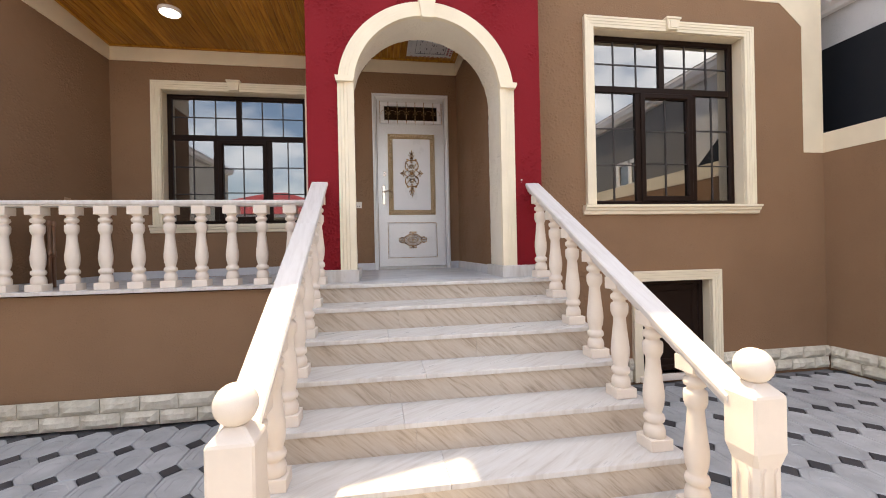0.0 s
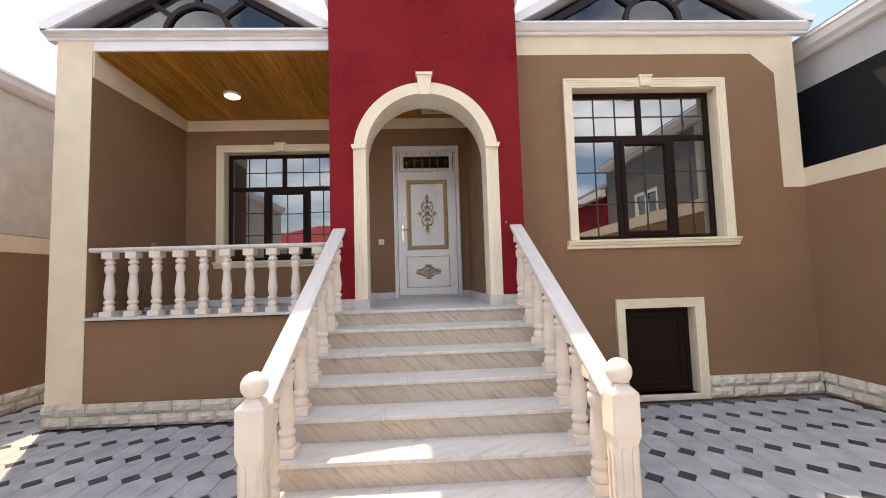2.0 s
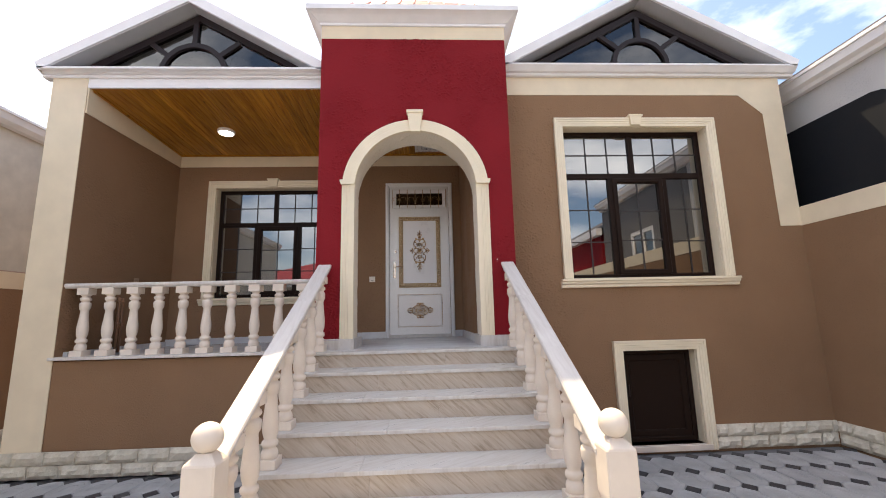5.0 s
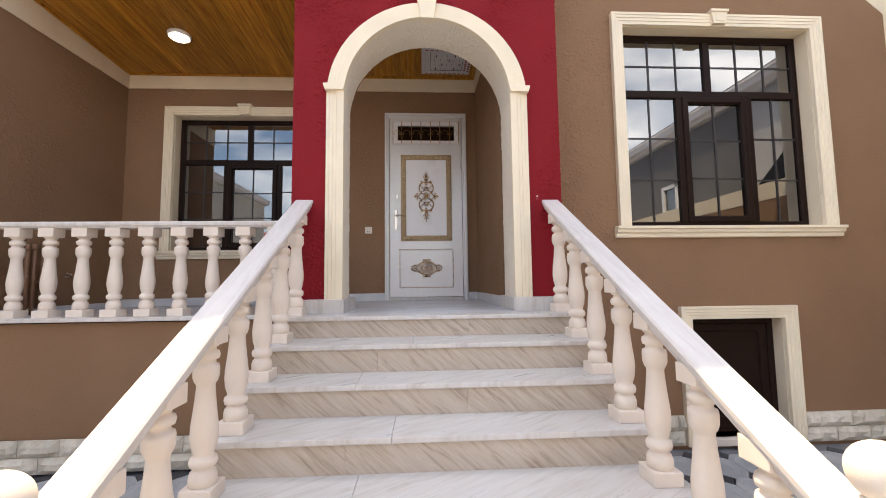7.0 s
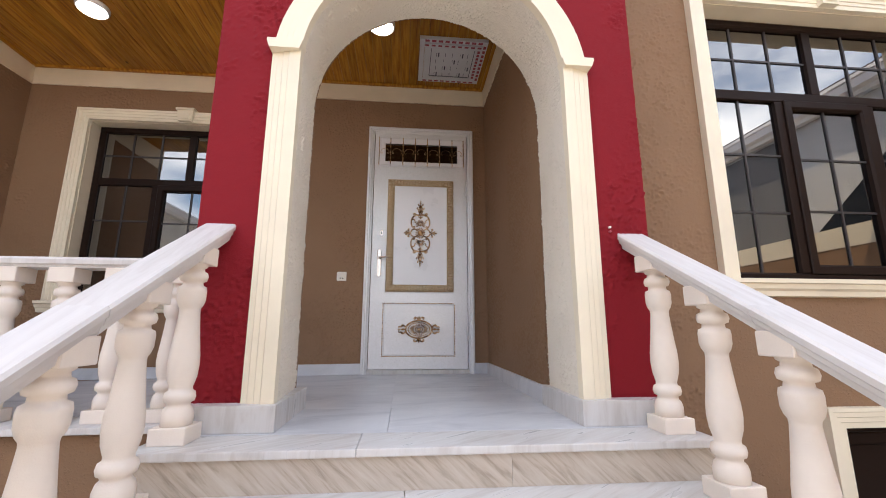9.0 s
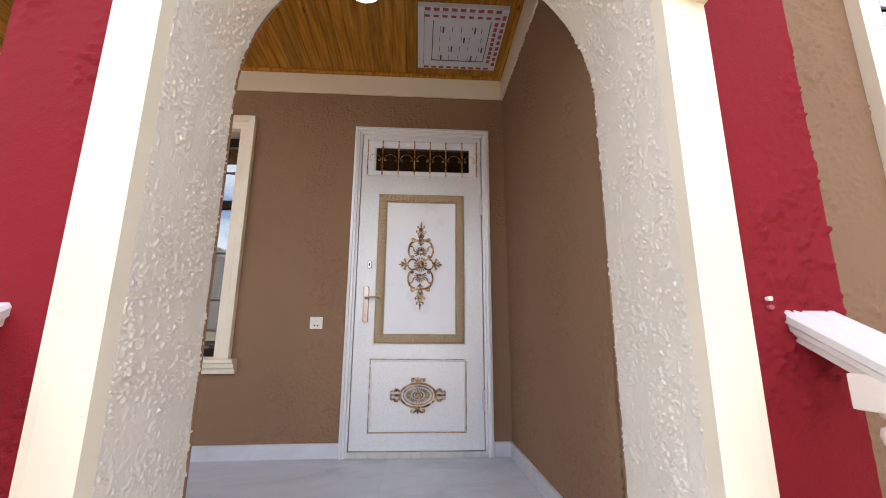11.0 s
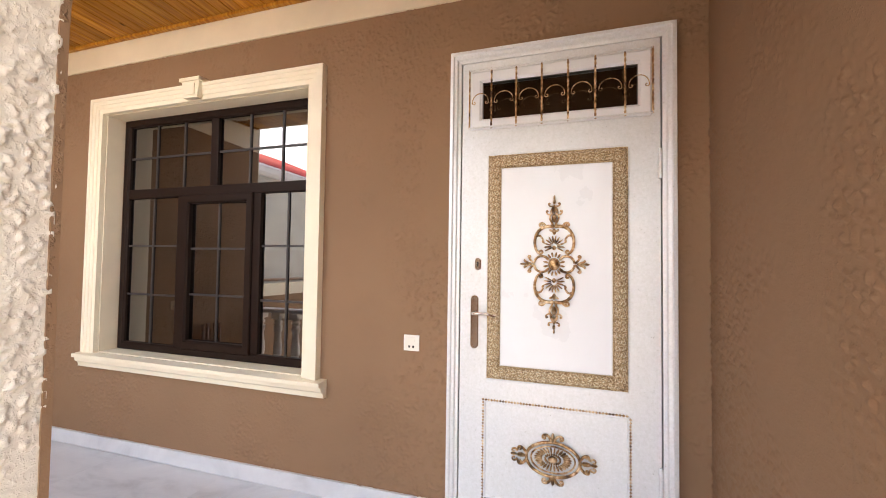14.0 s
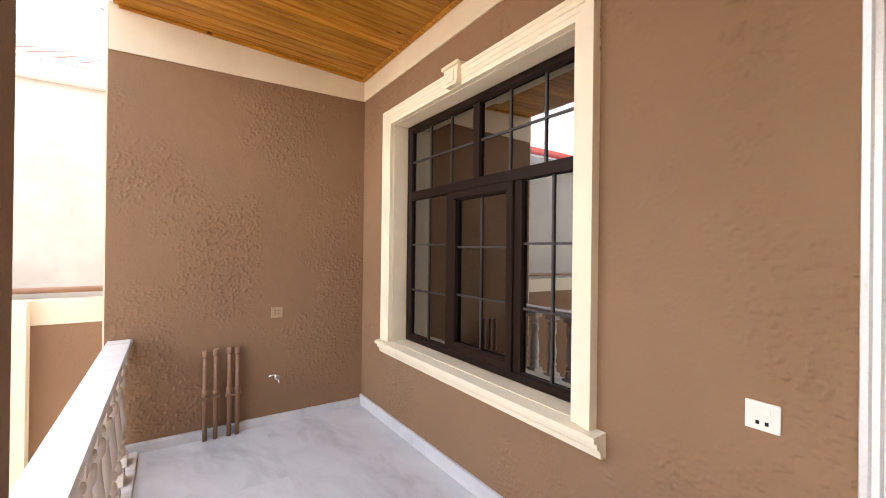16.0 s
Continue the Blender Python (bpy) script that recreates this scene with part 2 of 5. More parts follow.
def grid_wall(bm, us, zs, holes, v0, v1, axis="y"):
    """A wall slab with rectangular holes; u runs along the wall, v across it."""
    us = sorted({*us, *(u for h in holes for u in h[:2])})
    zs = sorted({*zs, *(z for h in holes for z in h[2:])})

    def solid(i, j):
        if not (0 <= i < len(us) - 1 and 0 <= j < len(zs) - 1):
            return False
        u, z = (us[i] + us[i + 1]) / 2, (zs[j] + zs[j + 1]) / 2
        return not any(h[0] < u < h[1] and h[2] < z < h[3] for h in holes)
    cache = {}

    def vert(u, v, z):
        key = (u, v, z)
        if key not in cache:
            cache[key] = bm.verts.new((u, v, z) if axis == "y" else (v, u, z))
        return cache[key]
    for i in range(len(us) - 1):
        for j in range(len(zs) - 1):
            if not solid(i, j):
                continue
            a, b, c, d = us[i], us[i + 1], zs[j], zs[j + 1]
            for v in (v0, v1):
                bm.faces.new((vert(a, v, c), vert(b, v, c), vert(b, v, d), vert(a, v, d)))
            for di, dj, q in ((-1, 0, ((a, c), (a, d))), (1, 0, ((b, c), (b, d))), (0, -1, ((a, c), (b, c))), (0, 1, ((a, d), (b, d)))):
                if not solid(i + di, j + dj):
                    (p, r), (s, t) = q
                    bm.faces.new((vert(p, v0, r), vert(s, v0, t), vert(s, v1, t), vert(p, v1, r)))
    return bm


# ---------------- plan ----------------
GZ = -0.04                      # courtyard paving
FZ = 1.19                       # porch floor
NOSE = (3.44, 3.10, 2.80, 2.50, 2.21, 1.90, 1.59)
STEP_Z = (1.19, 1.04, 0.868, 0.696, 0.523, 0.350, 0.175)
XL, XR = -0.62, 1.578           # red tower
Y_RED, Y_BACK, Y_DOOR = 3.76, 4.205, 5.90
ACX, ARI, ASP = 0.479, 0.682, 2.945   # arch: middle, inner radius, springing
A_HOLE = 0.722                  # raw opening behind the roughcast lining
Y_RIGHT = 4.10                  # brown wall of the room beside the porch
X_LW, X_PR = -3.44, 1.175       # porch end wall and its inner side wall
CEIL = 4.226
X_BR, X_BL = 5.30, -4.87        # boundary walls

# windows: x0, x1, z0, z1 of the opening
WIN_R = (2.335, 4.205, 1.915, 3.845)
WIN_L = (-2.825, -0.985, 1.865, 3.665)
CELLAR = (2.85, 3.725, 0.02, 1.065)
DOOR = (-0.01, 0.98, FZ, 3.665)

# ---------------- setting: walls and floors ----------------
ground_bm = bmesh.new()
box(ground_bm, -60, 60, -60, 60, GZ - 0.4, GZ - 0.035)
whole("ground", ground_bm, painted("mortar_bed", (0.20, 0.20, 0.21), 0.9, grain=90, amount=0.4), "grey mortar bed under the courtyard paving", "ground", "structure")

bm = bmesh.new()
grid_wall(bm, (XR, X_BR), (GZ - 0.1, 4.55), [WIN_R, CELLAR], Y_RIGHT, Y_RIGHT + 0.30)
wall_right = whole("wall_front", bm, M_BROWN, "brown painted stucco front wall of the house", "wall", "structure")
# cream band along the top and down the corner, 4 mm of paint coat
bm = bmesh.new()
prism(bm, [(XR, 4.55), (XR, 4.29), (4.72, 4.29), (5.02, 4.03), (5.02, 2.53), (X_BR, 2.53), (X_BR, 4.55)], "y", Y_RIGHT - 0.005, Y_RIGHT)
part("painted_band", bm, M_CREAM_SMOOTH, wall_right, "cream painted band with a cut corner")

bm = bmesh.new()
grid_wall(bm, (-3.84, XR + 0.3), (GZ, 4.5), [WIN_L, DOOR], Y_DOOR, Y_DOOR + 0.30)
wall_pb = whole("wall_porch_back", bm, M_BROWN, "brown painted stucco back wall of the porch", "wall", "structure")
wall_ps = whole("wall_porch_side", boxed(X_PR, X_PR + 0.35, Y_BACK, Y_DOOR, GZ, 4.5), M_BROWN, "brown roughcast side wall of the porch", "wall", "structure")
wall_pe = whole("wall_porch_end", boxed(-3.84, X_LW, 3.993, Y_DOOR, GZ, 4.5), M_BROWN, "brown roughcast end wall of the porch", "wall", "structure")
whole("corner_pier", boxed(-3.845, X_LW, 3.983, 3.993, GZ, 4.44), M_CREAM_SMOOTH, "cream painted corner pier of the porch", "pier", "structure")
whole("wall_porch_base", boxed(X_LW, XL, 4.00, 4.19, GZ, 1.125), M_BROWN, "brown stucco base wall under the porch balustrade", "wall", "structure")

# red tower with the arch through it
bm = bmesh.new()
N_ARC = 40
xa, xb = ACX - ARI, ACX + ARI
TOP = 4.82
prism(bm, [(XL, Y_RED), (ACX - A_HOLE, Y_RED), (ACX - A_HOLE, Y_BACK), (XL, Y_BACK - 0.040)], "z", GZ, TOP)
box(bm, ACX + A_HOLE, XR, Y_RED, Y_BACK, GZ, TOP)
arc = [(ACX - ARI * math.cos(math.pi * k / N_ARC), ASP + ARI * math.sin(math.pi * k / N_ARC)) for k in range(N_ARC + 1)]
hole = [(ACX - A_HOLE * math.cos(math.pi * k / N_ARC), ASP + A_HOLE * math.sin(math.pi * k / N_ARC)) for k in range(N_ARC + 1)]
for y in (Y_RED, Y_BACK):
    for p, q in zip(hole, hole[1:]):
        bm.faces.new([bm.verts.new(v) for v in ((p[0], y, p[1]), (q[0], y, q[1]), (q[0], y, TOP), (p[0], y, TOP))])
bm.faces.new([bm.verts.new(v) for v in ((ACX - A_HOLE, Y_RED, TOP), (ACX + A_HOLE, Y_RED, TOP), (ACX + A_HOLE, Y_BACK, TOP), (ACX - A_HOLE, Y_BACK, TOP))])
bmesh.ops.remove_doubles(bm, verts=bm.verts, dist=0.0005)
wall_tower = whole("wall_tower", bm, M_RED, "dark red stucco entrance tower with an arched opening", "wall", "structure")
# roughcast lining of the arch: a thick coat thrown on, with real lumps
def lump(x, y, z, scale=64.0, lo=0.20, hi=0.44):
    """Height, 0 to 1, of thrown plaster: worm-like lumps on a plain ground."""
    w = 0.006
    wx = noise.noise(Vector((x * 31, y * 31, z * 31)))
    wz = noise.noise(Vector((x * 31 + 7, y * 31 + 4, z * 31)))
    p = Vector((x + w * wx, y + w * wz, z + w * wx)) * scale
    t = max(0.0, min(1.0, (noise.noise(p) + 0.30 * noise.noise(p * 0.33 + Vector((9, 0, 0))) - lo) / (hi - lo)))
    return t * t * (3 - 2 * t)


leg = ASP - FZ
total = 2 * leg + math.pi * ARI
n_s, n_y = int(total / 0.0034), 136
verts, faces = [], []
for i in range(n_s + 1):
    u = total * i / n_s
    if u < leg:
        dx, dz, z0 = -1.0, 0.0, FZ + u
    elif u < total - leg:
        a = (u - leg) / ARI
        dx, dz, z0 = -math.cos(a), math.sin(a), ASP
    else:
        dx, dz, z0 = 1.0, 0.0, FZ + total - u
    for k in range(n_y + 1):
        f = k / n_y
        y = Y_RED - 0.004 + (Y_BACK - Y_RED + 0.011) * f
        cx, r = ACX - 0.009 * f, ARI + 0.002 + 0.027 * f      # the reveal opens a little towards the porch
        px, pz = cx + dx * r, z0 + dz * r
        if k in (0, n_y):
            d = r - A_HOLE
        else:
            m = max(0.15, min(1.0, 0.62 + 1.3 * noise.noise(Vector((px * 6 + y * 5, y * 9, pz * 6)))))
            d = 0.0060 * m * lump(px, y, pz, 92.0, 0.13, 0.35) + 0.0020 * noise.noise(Vector((px * 19, y * 19, pz * 19))) + 0.0007 * noise.noise(Vector((px * 150, y * 150, pz * 150)))
        verts.append((px - dx * d, y, pz - dz * d))
for i in range(n_s):
    for k in range(n_y):
        a = i * (n_y + 1) + k
        faces.append((a, a + n_y + 1, a + n_y + 2, a + 1))
me = bpy.data.meshes.new("arch_lining")
me.from_pydata(verts, [], faces)
me.polygons.foreach_set("use_smooth", [True] * len(me.polygons))
me.materials.append(M_CREAM_STUCCO)
ob = new("arch_lining", me)
ob.parent = wall_tower
tagged(ob, "cream roughcast reveal of the arch")
# back of the tower towards the porch, lapping over the end of the lining
bm = bmesh.new()
A_LAP, yb = A_HOLE - 0.006, Y_BACK + 0.013
lap = [(ACX - A_LAP * math.cos(math.pi * k / N_ARC), ASP + A_LAP * math.sin(math.pi * k / N_ARC)) for k in range(N_ARC + 1)]
for p, q in zip(lap, lap[1:]):
    if max(p[0], q[0]) < X_PR + 0.02:
        bm.faces.new([bm.verts.new(v) for v in ((p[0], yb, p[1]), (q[0], yb, q[1]), (q[0], yb, 4.5), (p[0], yb, 4.5))])
prism(bm, [(XL - 0.004, Y_BACK - 0.040), (ACX - A_LAP, Y_BACK - 0.001), (ACX - A_LAP, yb), (XL - 0.004, Y_BACK - 0.034)], "z", FZ, 4.5)
part("back_face", bm, M_BROWN, wall_tower, "brown stucco inner face")

# arch moulding, caps, keystone, feet
MOULD = [(0.0, 0.0), (0.0, 0.052), (0.055, 0.052), (0.060, 0.044), (0.085, 0.044), (0.090, 0.036), (0.115, 0.036), (0.120, 0.028), (0.145, 0.026), (0.145, 0.0)]
path = [(xa, FZ + 0.11, -1, 0)] + [(x, z, (x - ACX) / ARI, (z - ASP) / ARI) for x, z in arc] + [(xb, FZ + 0.11, 1, 0)]
part("arch_moulding", sweep_xz(bmesh.new(), path, MOULD, Y_RED), M_CREAM, wall_tower, "cream fluted moulding round the arch")
for x0, x1 in ((xa - 0.160, xa + 0.010), (xb - 0.010, xb + 0.160)):
    bm = bmesh.new()
    prism(bm, [(x0 + 0.012, 2.985), (x1 - 0.012, 2.985), (x1, 3.02), (x1, 3.035), (x0, 3.035), (x0, 3.02)], "y", Y_RED - 0.078, Y_RED)
    part("cap", bm, M_CREAM, wall_tower)
bm = bmesh.new()
prism(bm, [(ACX - 0.055, 3.60), (ACX + 0.055, 3.60), (ACX + 0.085, 3.83), (ACX - 0.085, 3.83)], "y", Y_RED - 0.085, Y_RED)
box(bm, ACX - 0.095, ACX + 0.095, Y_RED - 0.10, Y_RED, 3.83, 3.86)
part("keystone", bm, M_CREAM, wall_tower, "cream tapered keystone")

# skirting of grey marble round the piers and the porch
SK = FZ + 0.11


def fall(bm):
    """The porch floor falls a little towards its far end."""
    for v in bm.verts:
        v.co.z -= 0.038 * max(0.0, min(1.0, (-0.2 - v.co.x) / 2.6))
    return bm


for nm, a in (("pier_foot", (XL - 0.01, xa + 0.018, Y_RED - 0.078, Y_BACK + 0.03, FZ, SK)), ("pier_foot", (xb - 0.018, XR + 0.01, Y_RED - 0.078, Y_BACK + 0.03, FZ, SK))):
    part(nm, boxed(*a, bevel=0.004), M_TREAD, wall_tower, "grey marble foot of the pier")
skirt = empty("baseboard", "grey marble skirting along the porch walls", "baseboard", "structure")
for a in ((X_LW, DOOR[0] - 0.05, Y_DOOR - 0.02, Y_DOOR, FZ, SK - 0.01), (DOOR[1] + 0.05, X_PR, Y_DOOR - 0.02, Y_DOOR, FZ, SK - 0.01),
          (X_PR - 0.02, X_PR, Y_BACK + 0.03, Y_DOOR - 0.02, FZ, SK - 0.01), (X_LW, X_LW + 0.02, 4.88, Y_DOOR - 0.02, FZ, SK - 0.04),
          (X_LW, X_LW + 0.045, 4.10, 4.88, FZ, SK - 0.045)):
    part("skirting_slab", fall(boxed(*a, bevel=0.003)), M_FLOOR, skirt)

floor = whole("floor", boxed(-3.84, X_PR + 0.3, 4.195, Y_DOOR + 0.35, FZ - 0.2, FZ - 0.062), painted("screed", (0.4, 0.4, 0.4), 0.9), "screed under the porch floor", "floor", "structure")
for k, (x0, x1) in enumerate(((-3.44, -2.52), (-2.52, -1.58), (-1.58, -0.62), (-0.62, 0.28), (0.28, X_PR))):
    for y0, y1 in ((4.197, 5.02), (5.02, Y_DOOR)):
        part("floor_slab", fall(boxed(x0 + 0.0003, x1 - 0.0003, y0 + 0.0003, y1 - 0.0003, FZ - 0.022, FZ)), M_FLOOR, floor)
for x0, x1 in ((XL, 0.28), (0.28, XR)):
    part("floor_slab", boxed(x0 + 0.001, x1 - 0.001, 3.66, 4.196, FZ - 0.022, FZ), M_FLOOR, floor)

# ceiling of tongue-and-groove boards that run towards the courtyard
bm = bmesh.new()
x = X_LW
while x < X_PR:
    w = 0.088
    x1 = min(x + w, X_PR)
    prism(bm, [(x, CEIL + 0.02), (x, CEIL + 0.006), (x + 0.006, CEIL), (x1 - 0.004, CEIL), (x1, CEIL + 0.006), (x1, CEIL + 0.02)], "y", 4.02, Y_DOOR)
    x = x1
for v in bm.verts:
    v.co.z += 0.047 * (Y_DOOR - v.co.y)
M_WOOD, n, l, b = material("varnished_pine", (0.40, 0.17, 0.05), 0.32)
geo = n.new("ShaderNodeNewGeometry")
gr = noise_node(n, l, 5.0, 6, 0.6, (9.0, 0.55, 1.0))
off = n.new("ShaderNodeVectorMath")
off.operation = "ADD"
cmb = n.new("ShaderNodeCombineXYZ")
mul = n.new("ShaderNodeMath")
mul.operation = "MULTIPLY"
mul.inputs[1].default_value = 37.0
l.new(geo.outputs["Random Per Island"], mul.inputs[0])
l.new(mul.outputs[0], cmb.inputs["Y"])
mp = gr.inputs["Vector"].links[0].from_node
l.new(n["Texture Coordinate"].outputs["Object"], off.inputs[0])
l.new(cmb.outputs["Vector"], off.inputs[1])
l.new(off.outputs["Vector"], mp.inputs["Vector"])
wood_ramp = ramp_node(n, l, gr.outputs["Fac"], [(0.28, (0.23, 0.074, 0.010)), (0.5, (0.43, 0.190, 0.024)), (0.72, (0.57, 0.30, 0.045))])
isl = ramp_node(n, l, geo.outputs["Random Per Island"], [(0.0, (0.72, 0.68, 0.66)), (1.0, (1.12, 1.1, 1.08))])
tint = n.new("ShaderNodeMix")
tint.data_type, tint.blend_type = "RGBA", "MULTIPLY"
tint.inputs["Factor"].default_value = 1.0
l.new(wood_ramp.outputs["Color"], tint.inputs["A"])
l.new(isl.outputs["Color"], tint.inputs["B"])
knot = n.new("ShaderNodeTexVoronoi")
knot.inputs["Scale"].default_value = 2.6
kmap = n.new("ShaderNodeMapping")
kmap.inputs["Scale"].default_value = (2.2, 0.9, 1.0)
l.new(off.outputs["Vector"], kmap.inputs["Vector"])
l.new(kmap.outputs["Vector"], knot.inputs["Vector"])
kr = ramp_node(n, l, knot.outputs["Distance"], [(0.03, (0.22, 0.16, 0.12)), (0.075, (1, 1, 1))])
kt = n.new("ShaderNodeMix")
kt.data_type, kt.blend_type = "RGBA", "MULTIPLY"
kt.inputs["Factor"].default_value = 1.0
l.new(tint.outputs["Result"], kt.inputs["A"])
l.new(kr.outputs["Color"], kt.inputs["B"])
l.new(kt.outputs["Result"], b.inputs["Base Color"])
b.inputs["Specular IOR Level"].default_value = 0.2
whole("ceiling", bm, M_WOOD, "varnished pine tongue-and-groove porch ceiling", "ceiling", "structure")
whole("roof_slab", boxed(-3.84, 5.3, 4.30, 9.0, 4.46, 4.54), M_ROOM, "plain slab over the house", "slab", "structure")

# roughcast coats on the porch walls, lumps in clusters
def coat(name, parent, u0, u1, z0, z1, step, free, place, amount, mat, lab):
    """A thin coat of thrown plaster; place(u, z, d) turns wall coordinates and height into a point."""
    nu, nz = int((u1 - u0) / step), int((z1 - z0) / step)
    index, verts, faces = {}, [], []

    def vert(i, k):
        if (i, k) not in index:
            u, z = u0 + (u1 - u0) * i / nu, z0 + (z1 - z0) * k / nz
            mask = noise.noise(Vector((u * 1.9 + 3, z * 1.9, 5.5))) + 0.55 * noise.noise(Vector((u * 5 + 1, z * 5, 2)))
            mask = max(0.10, min(1.0, 0.48 + 1.6 * mask))
            d = 0.002 + amount * mask * lump(u, u0, z, 72.0, 0.18, 0.38) + 0.0010 * noise.noise(Vector((u * 14, z * 14, 1)))
            index[i, k] = len(verts)
            verts.append(place(u, z, d))
        return index[i, k]
    for i in range(nu):
        for k in range(nz):
            u, z = u0 + (u1 - u0) * (i + 0.5) / nu, z0 + (z1 - z0) * (k + 0.5) / nz
            if not free(u, z):
                continue
            faces.append((vert(i, k), vert(i + 1, k), vert(i + 1, k + 1), vert(i, k + 1)))
    me = bpy.data.meshes.new(name)
    me.from_pydata(verts, [], faces)
    me.polygons.foreach_set("use_smooth", [True] * len(me.polygons))
    me.materials.append(mat)
    ob = new(name, me)
    ob.parent = parent
    return tagged(ob, lab)


CZ0, CZ1 = SK - 0.05, CEIL - 0.19
BC = "brown painted roughcast coat"


def clear_back(u, z):
    return not (WIN_L[0] - 0.10 < u < WIN_L[1] + 0.10 and WIN_L[2] - 0.10 < z < WIN_L[3] + 0.10) and not (DOOR[0] - 0.045 < u < DOOR[1] + 0.045 and z < DOOR[3] + 0.045)


def clear_arch(u, z):
    return math.hypot(u - ACX, max(0.0, z - ASP)) > ARI + 0.07


coat("plaster_coat", wall_pb, X_LW, X_PR, CZ0, CZ1, 0.0066, clear_back, lambda u, z, d: (u, Y_DOOR - d, z), 0.0085, M_BROWN_COAT, BC)
coat("plaster_coat", wall_pe, 3.996, Y_DOOR, CZ0, CZ1, 0.0075, lambda u, z: True, lambda u, z, d: (X_LW + d, u, z), 0.0072, M_BROWN_COAT, BC)
coat("plaster_coat", wall_ps, Y_BACK + 0.006, Y_DOOR, CZ0, CZ1, 0.0075, lambda u, z: True, lambda u, z, d: (X_PR - d, u, z), 0.0085, M_BROWN_COAT, BC)
coat("plaster_coat", wall_tower, XL, XR, SK, TOP - 0.002, 0.0078, clear_arch, lambda u, z, d: (u, Y_RED - d, z), 0.0115, M_RED_COAT, "dark red painted roughcast coat")
coat("plaster_coat", wall_right, XR, WIN_R[0] - 0.118, 0.25, 4.285, 0.0075, lambda u, z: True, lambda u, z, d: (u, Y_RIGHT - d, z), 0.0085, M_BROWN_COAT, BC)

# cornice band and thin timber bead under the ceiling
trim = empty("trim", "cream cornice band with a pine bead under the ceiling", "cornice", "structure")
CB = CEIL - 0.195
for a in ((X_LW, X_PR, Y_DOOR - 0.016, Y_DOOR, CB, CEIL), (X_LW, X_LW + 0.016, 3.996, Y_DOOR - 0.016, CB, CEIL), (X_PR - 0.016, X_PR, Y_BACK + 0.006, Y_DOOR - 0.016, CB, CEIL)):
    bm = boxed(*a)
    for v in bm.verts:
        v.co.z += (0.047 if v.co.z > CEIL - 0.1 else -0.018) * (Y_DOOR - v.co.y)
    part("cornice_band", bm, M_CREAM_SMOOTH, trim)
for a in ((X_LW + 0.02, X_PR - 0.02, Y_DOOR - 0.05, Y_DOOR - 0.017, CEIL - 0.022, CEIL), (X_LW + 0.017, X_LW + 0.05, 4.05, Y_DOOR - 0.05, CEIL - 0.022, CEIL), (X_PR - 0.05, X_PR - 0.017, Y_BACK + 0.006, Y_DOOR - 0.05, CEIL - 0.022, CEIL)):
    bm = boxed(*a, bevel=0.006)
    for v in bm.verts:
        v.co.z += 0.047 * (Y_DOOR - v.co.y)
    part("timber_bead", bm, M_WOOD, trim)

# interiors behind the windows and the door, closed and unlit
bm = bmesh.new()
for a in ((1.5, 5.3, 8.9, 9.0, 0.3, 4.5), (-3.84, 5.3, 9.0, 9.1, 0.3, 4.5), (-3.84, -3.74, Y_DOOR + 0.3, 9.0, 0.3, 4.5), (-0.75, -0.65, Y_DOOR + 0.3, 9.0, 0.3, 4.5),
          (1.2, 1.3, Y_DOOR + 0.3, 9.0, 0.3, 4.5), (5.2, 5.3, Y_RIGHT + 0.3, 9.0, 0.3, 4.5), (-3.84, 1.5, Y_DOOR + 0.31, 9.0, 1.0, 1.185), (1.53, 5.3, Y_RIGHT + 0.3, 9.0, 1.0, 1.185), (2.5, 4.2, 4.9, 5.0, GZ, 1.0)):
    box(bm, *a)
whole("wall_interior", bm, M_ROOM, "plain plastered rooms behind the windows", "wall", "structure")


# ---------------- stairs ----------------
stairs = empty("stairs", "marble steps with grey treads and brown-veined risers", "stairs", "structure")
for k, (y, z) in enumerate(zip(NOSE, STEP_Z)):
    back = (NOSE[k - 1] + 0.03) if k else 3.66
    under = STEP_Z[k + 1] if k < 6 else GZ
    x0, x1 = XL, XR + 0.02
    mid = x0 + (x1 - x0) * (0.36, 0.44, 0.30, 0.40, 0.33, 0.42, 0.36)[k]
    rjoint = x0 + (x1 - x0) * (0.62, 0.34, 0.58, 0.30, 0.36, 0.55, 0.40)[k]
    for a, c in ((x0, mid), (mid, x1)):
        part("tread", boxed(a + 0.0005, c - 0.0005, y - 0.012, back, z - 0.03, z, bevel=0.005), M_TREAD, stairs)
    for a, c in ((x0, rjoint), (rjoint, x1)):
        part("riser", boxed(a + 0.0006, c - 0.0006, y + 0.010, y + 0.035, under, z - 0.0305), M_RISER, stairs)
    part("step_core", boxed(x0 + 0.002, x1 - 0.002, y + 0.0355, back + 0.01, GZ, z - 0.0305), M_STONE, stairs)


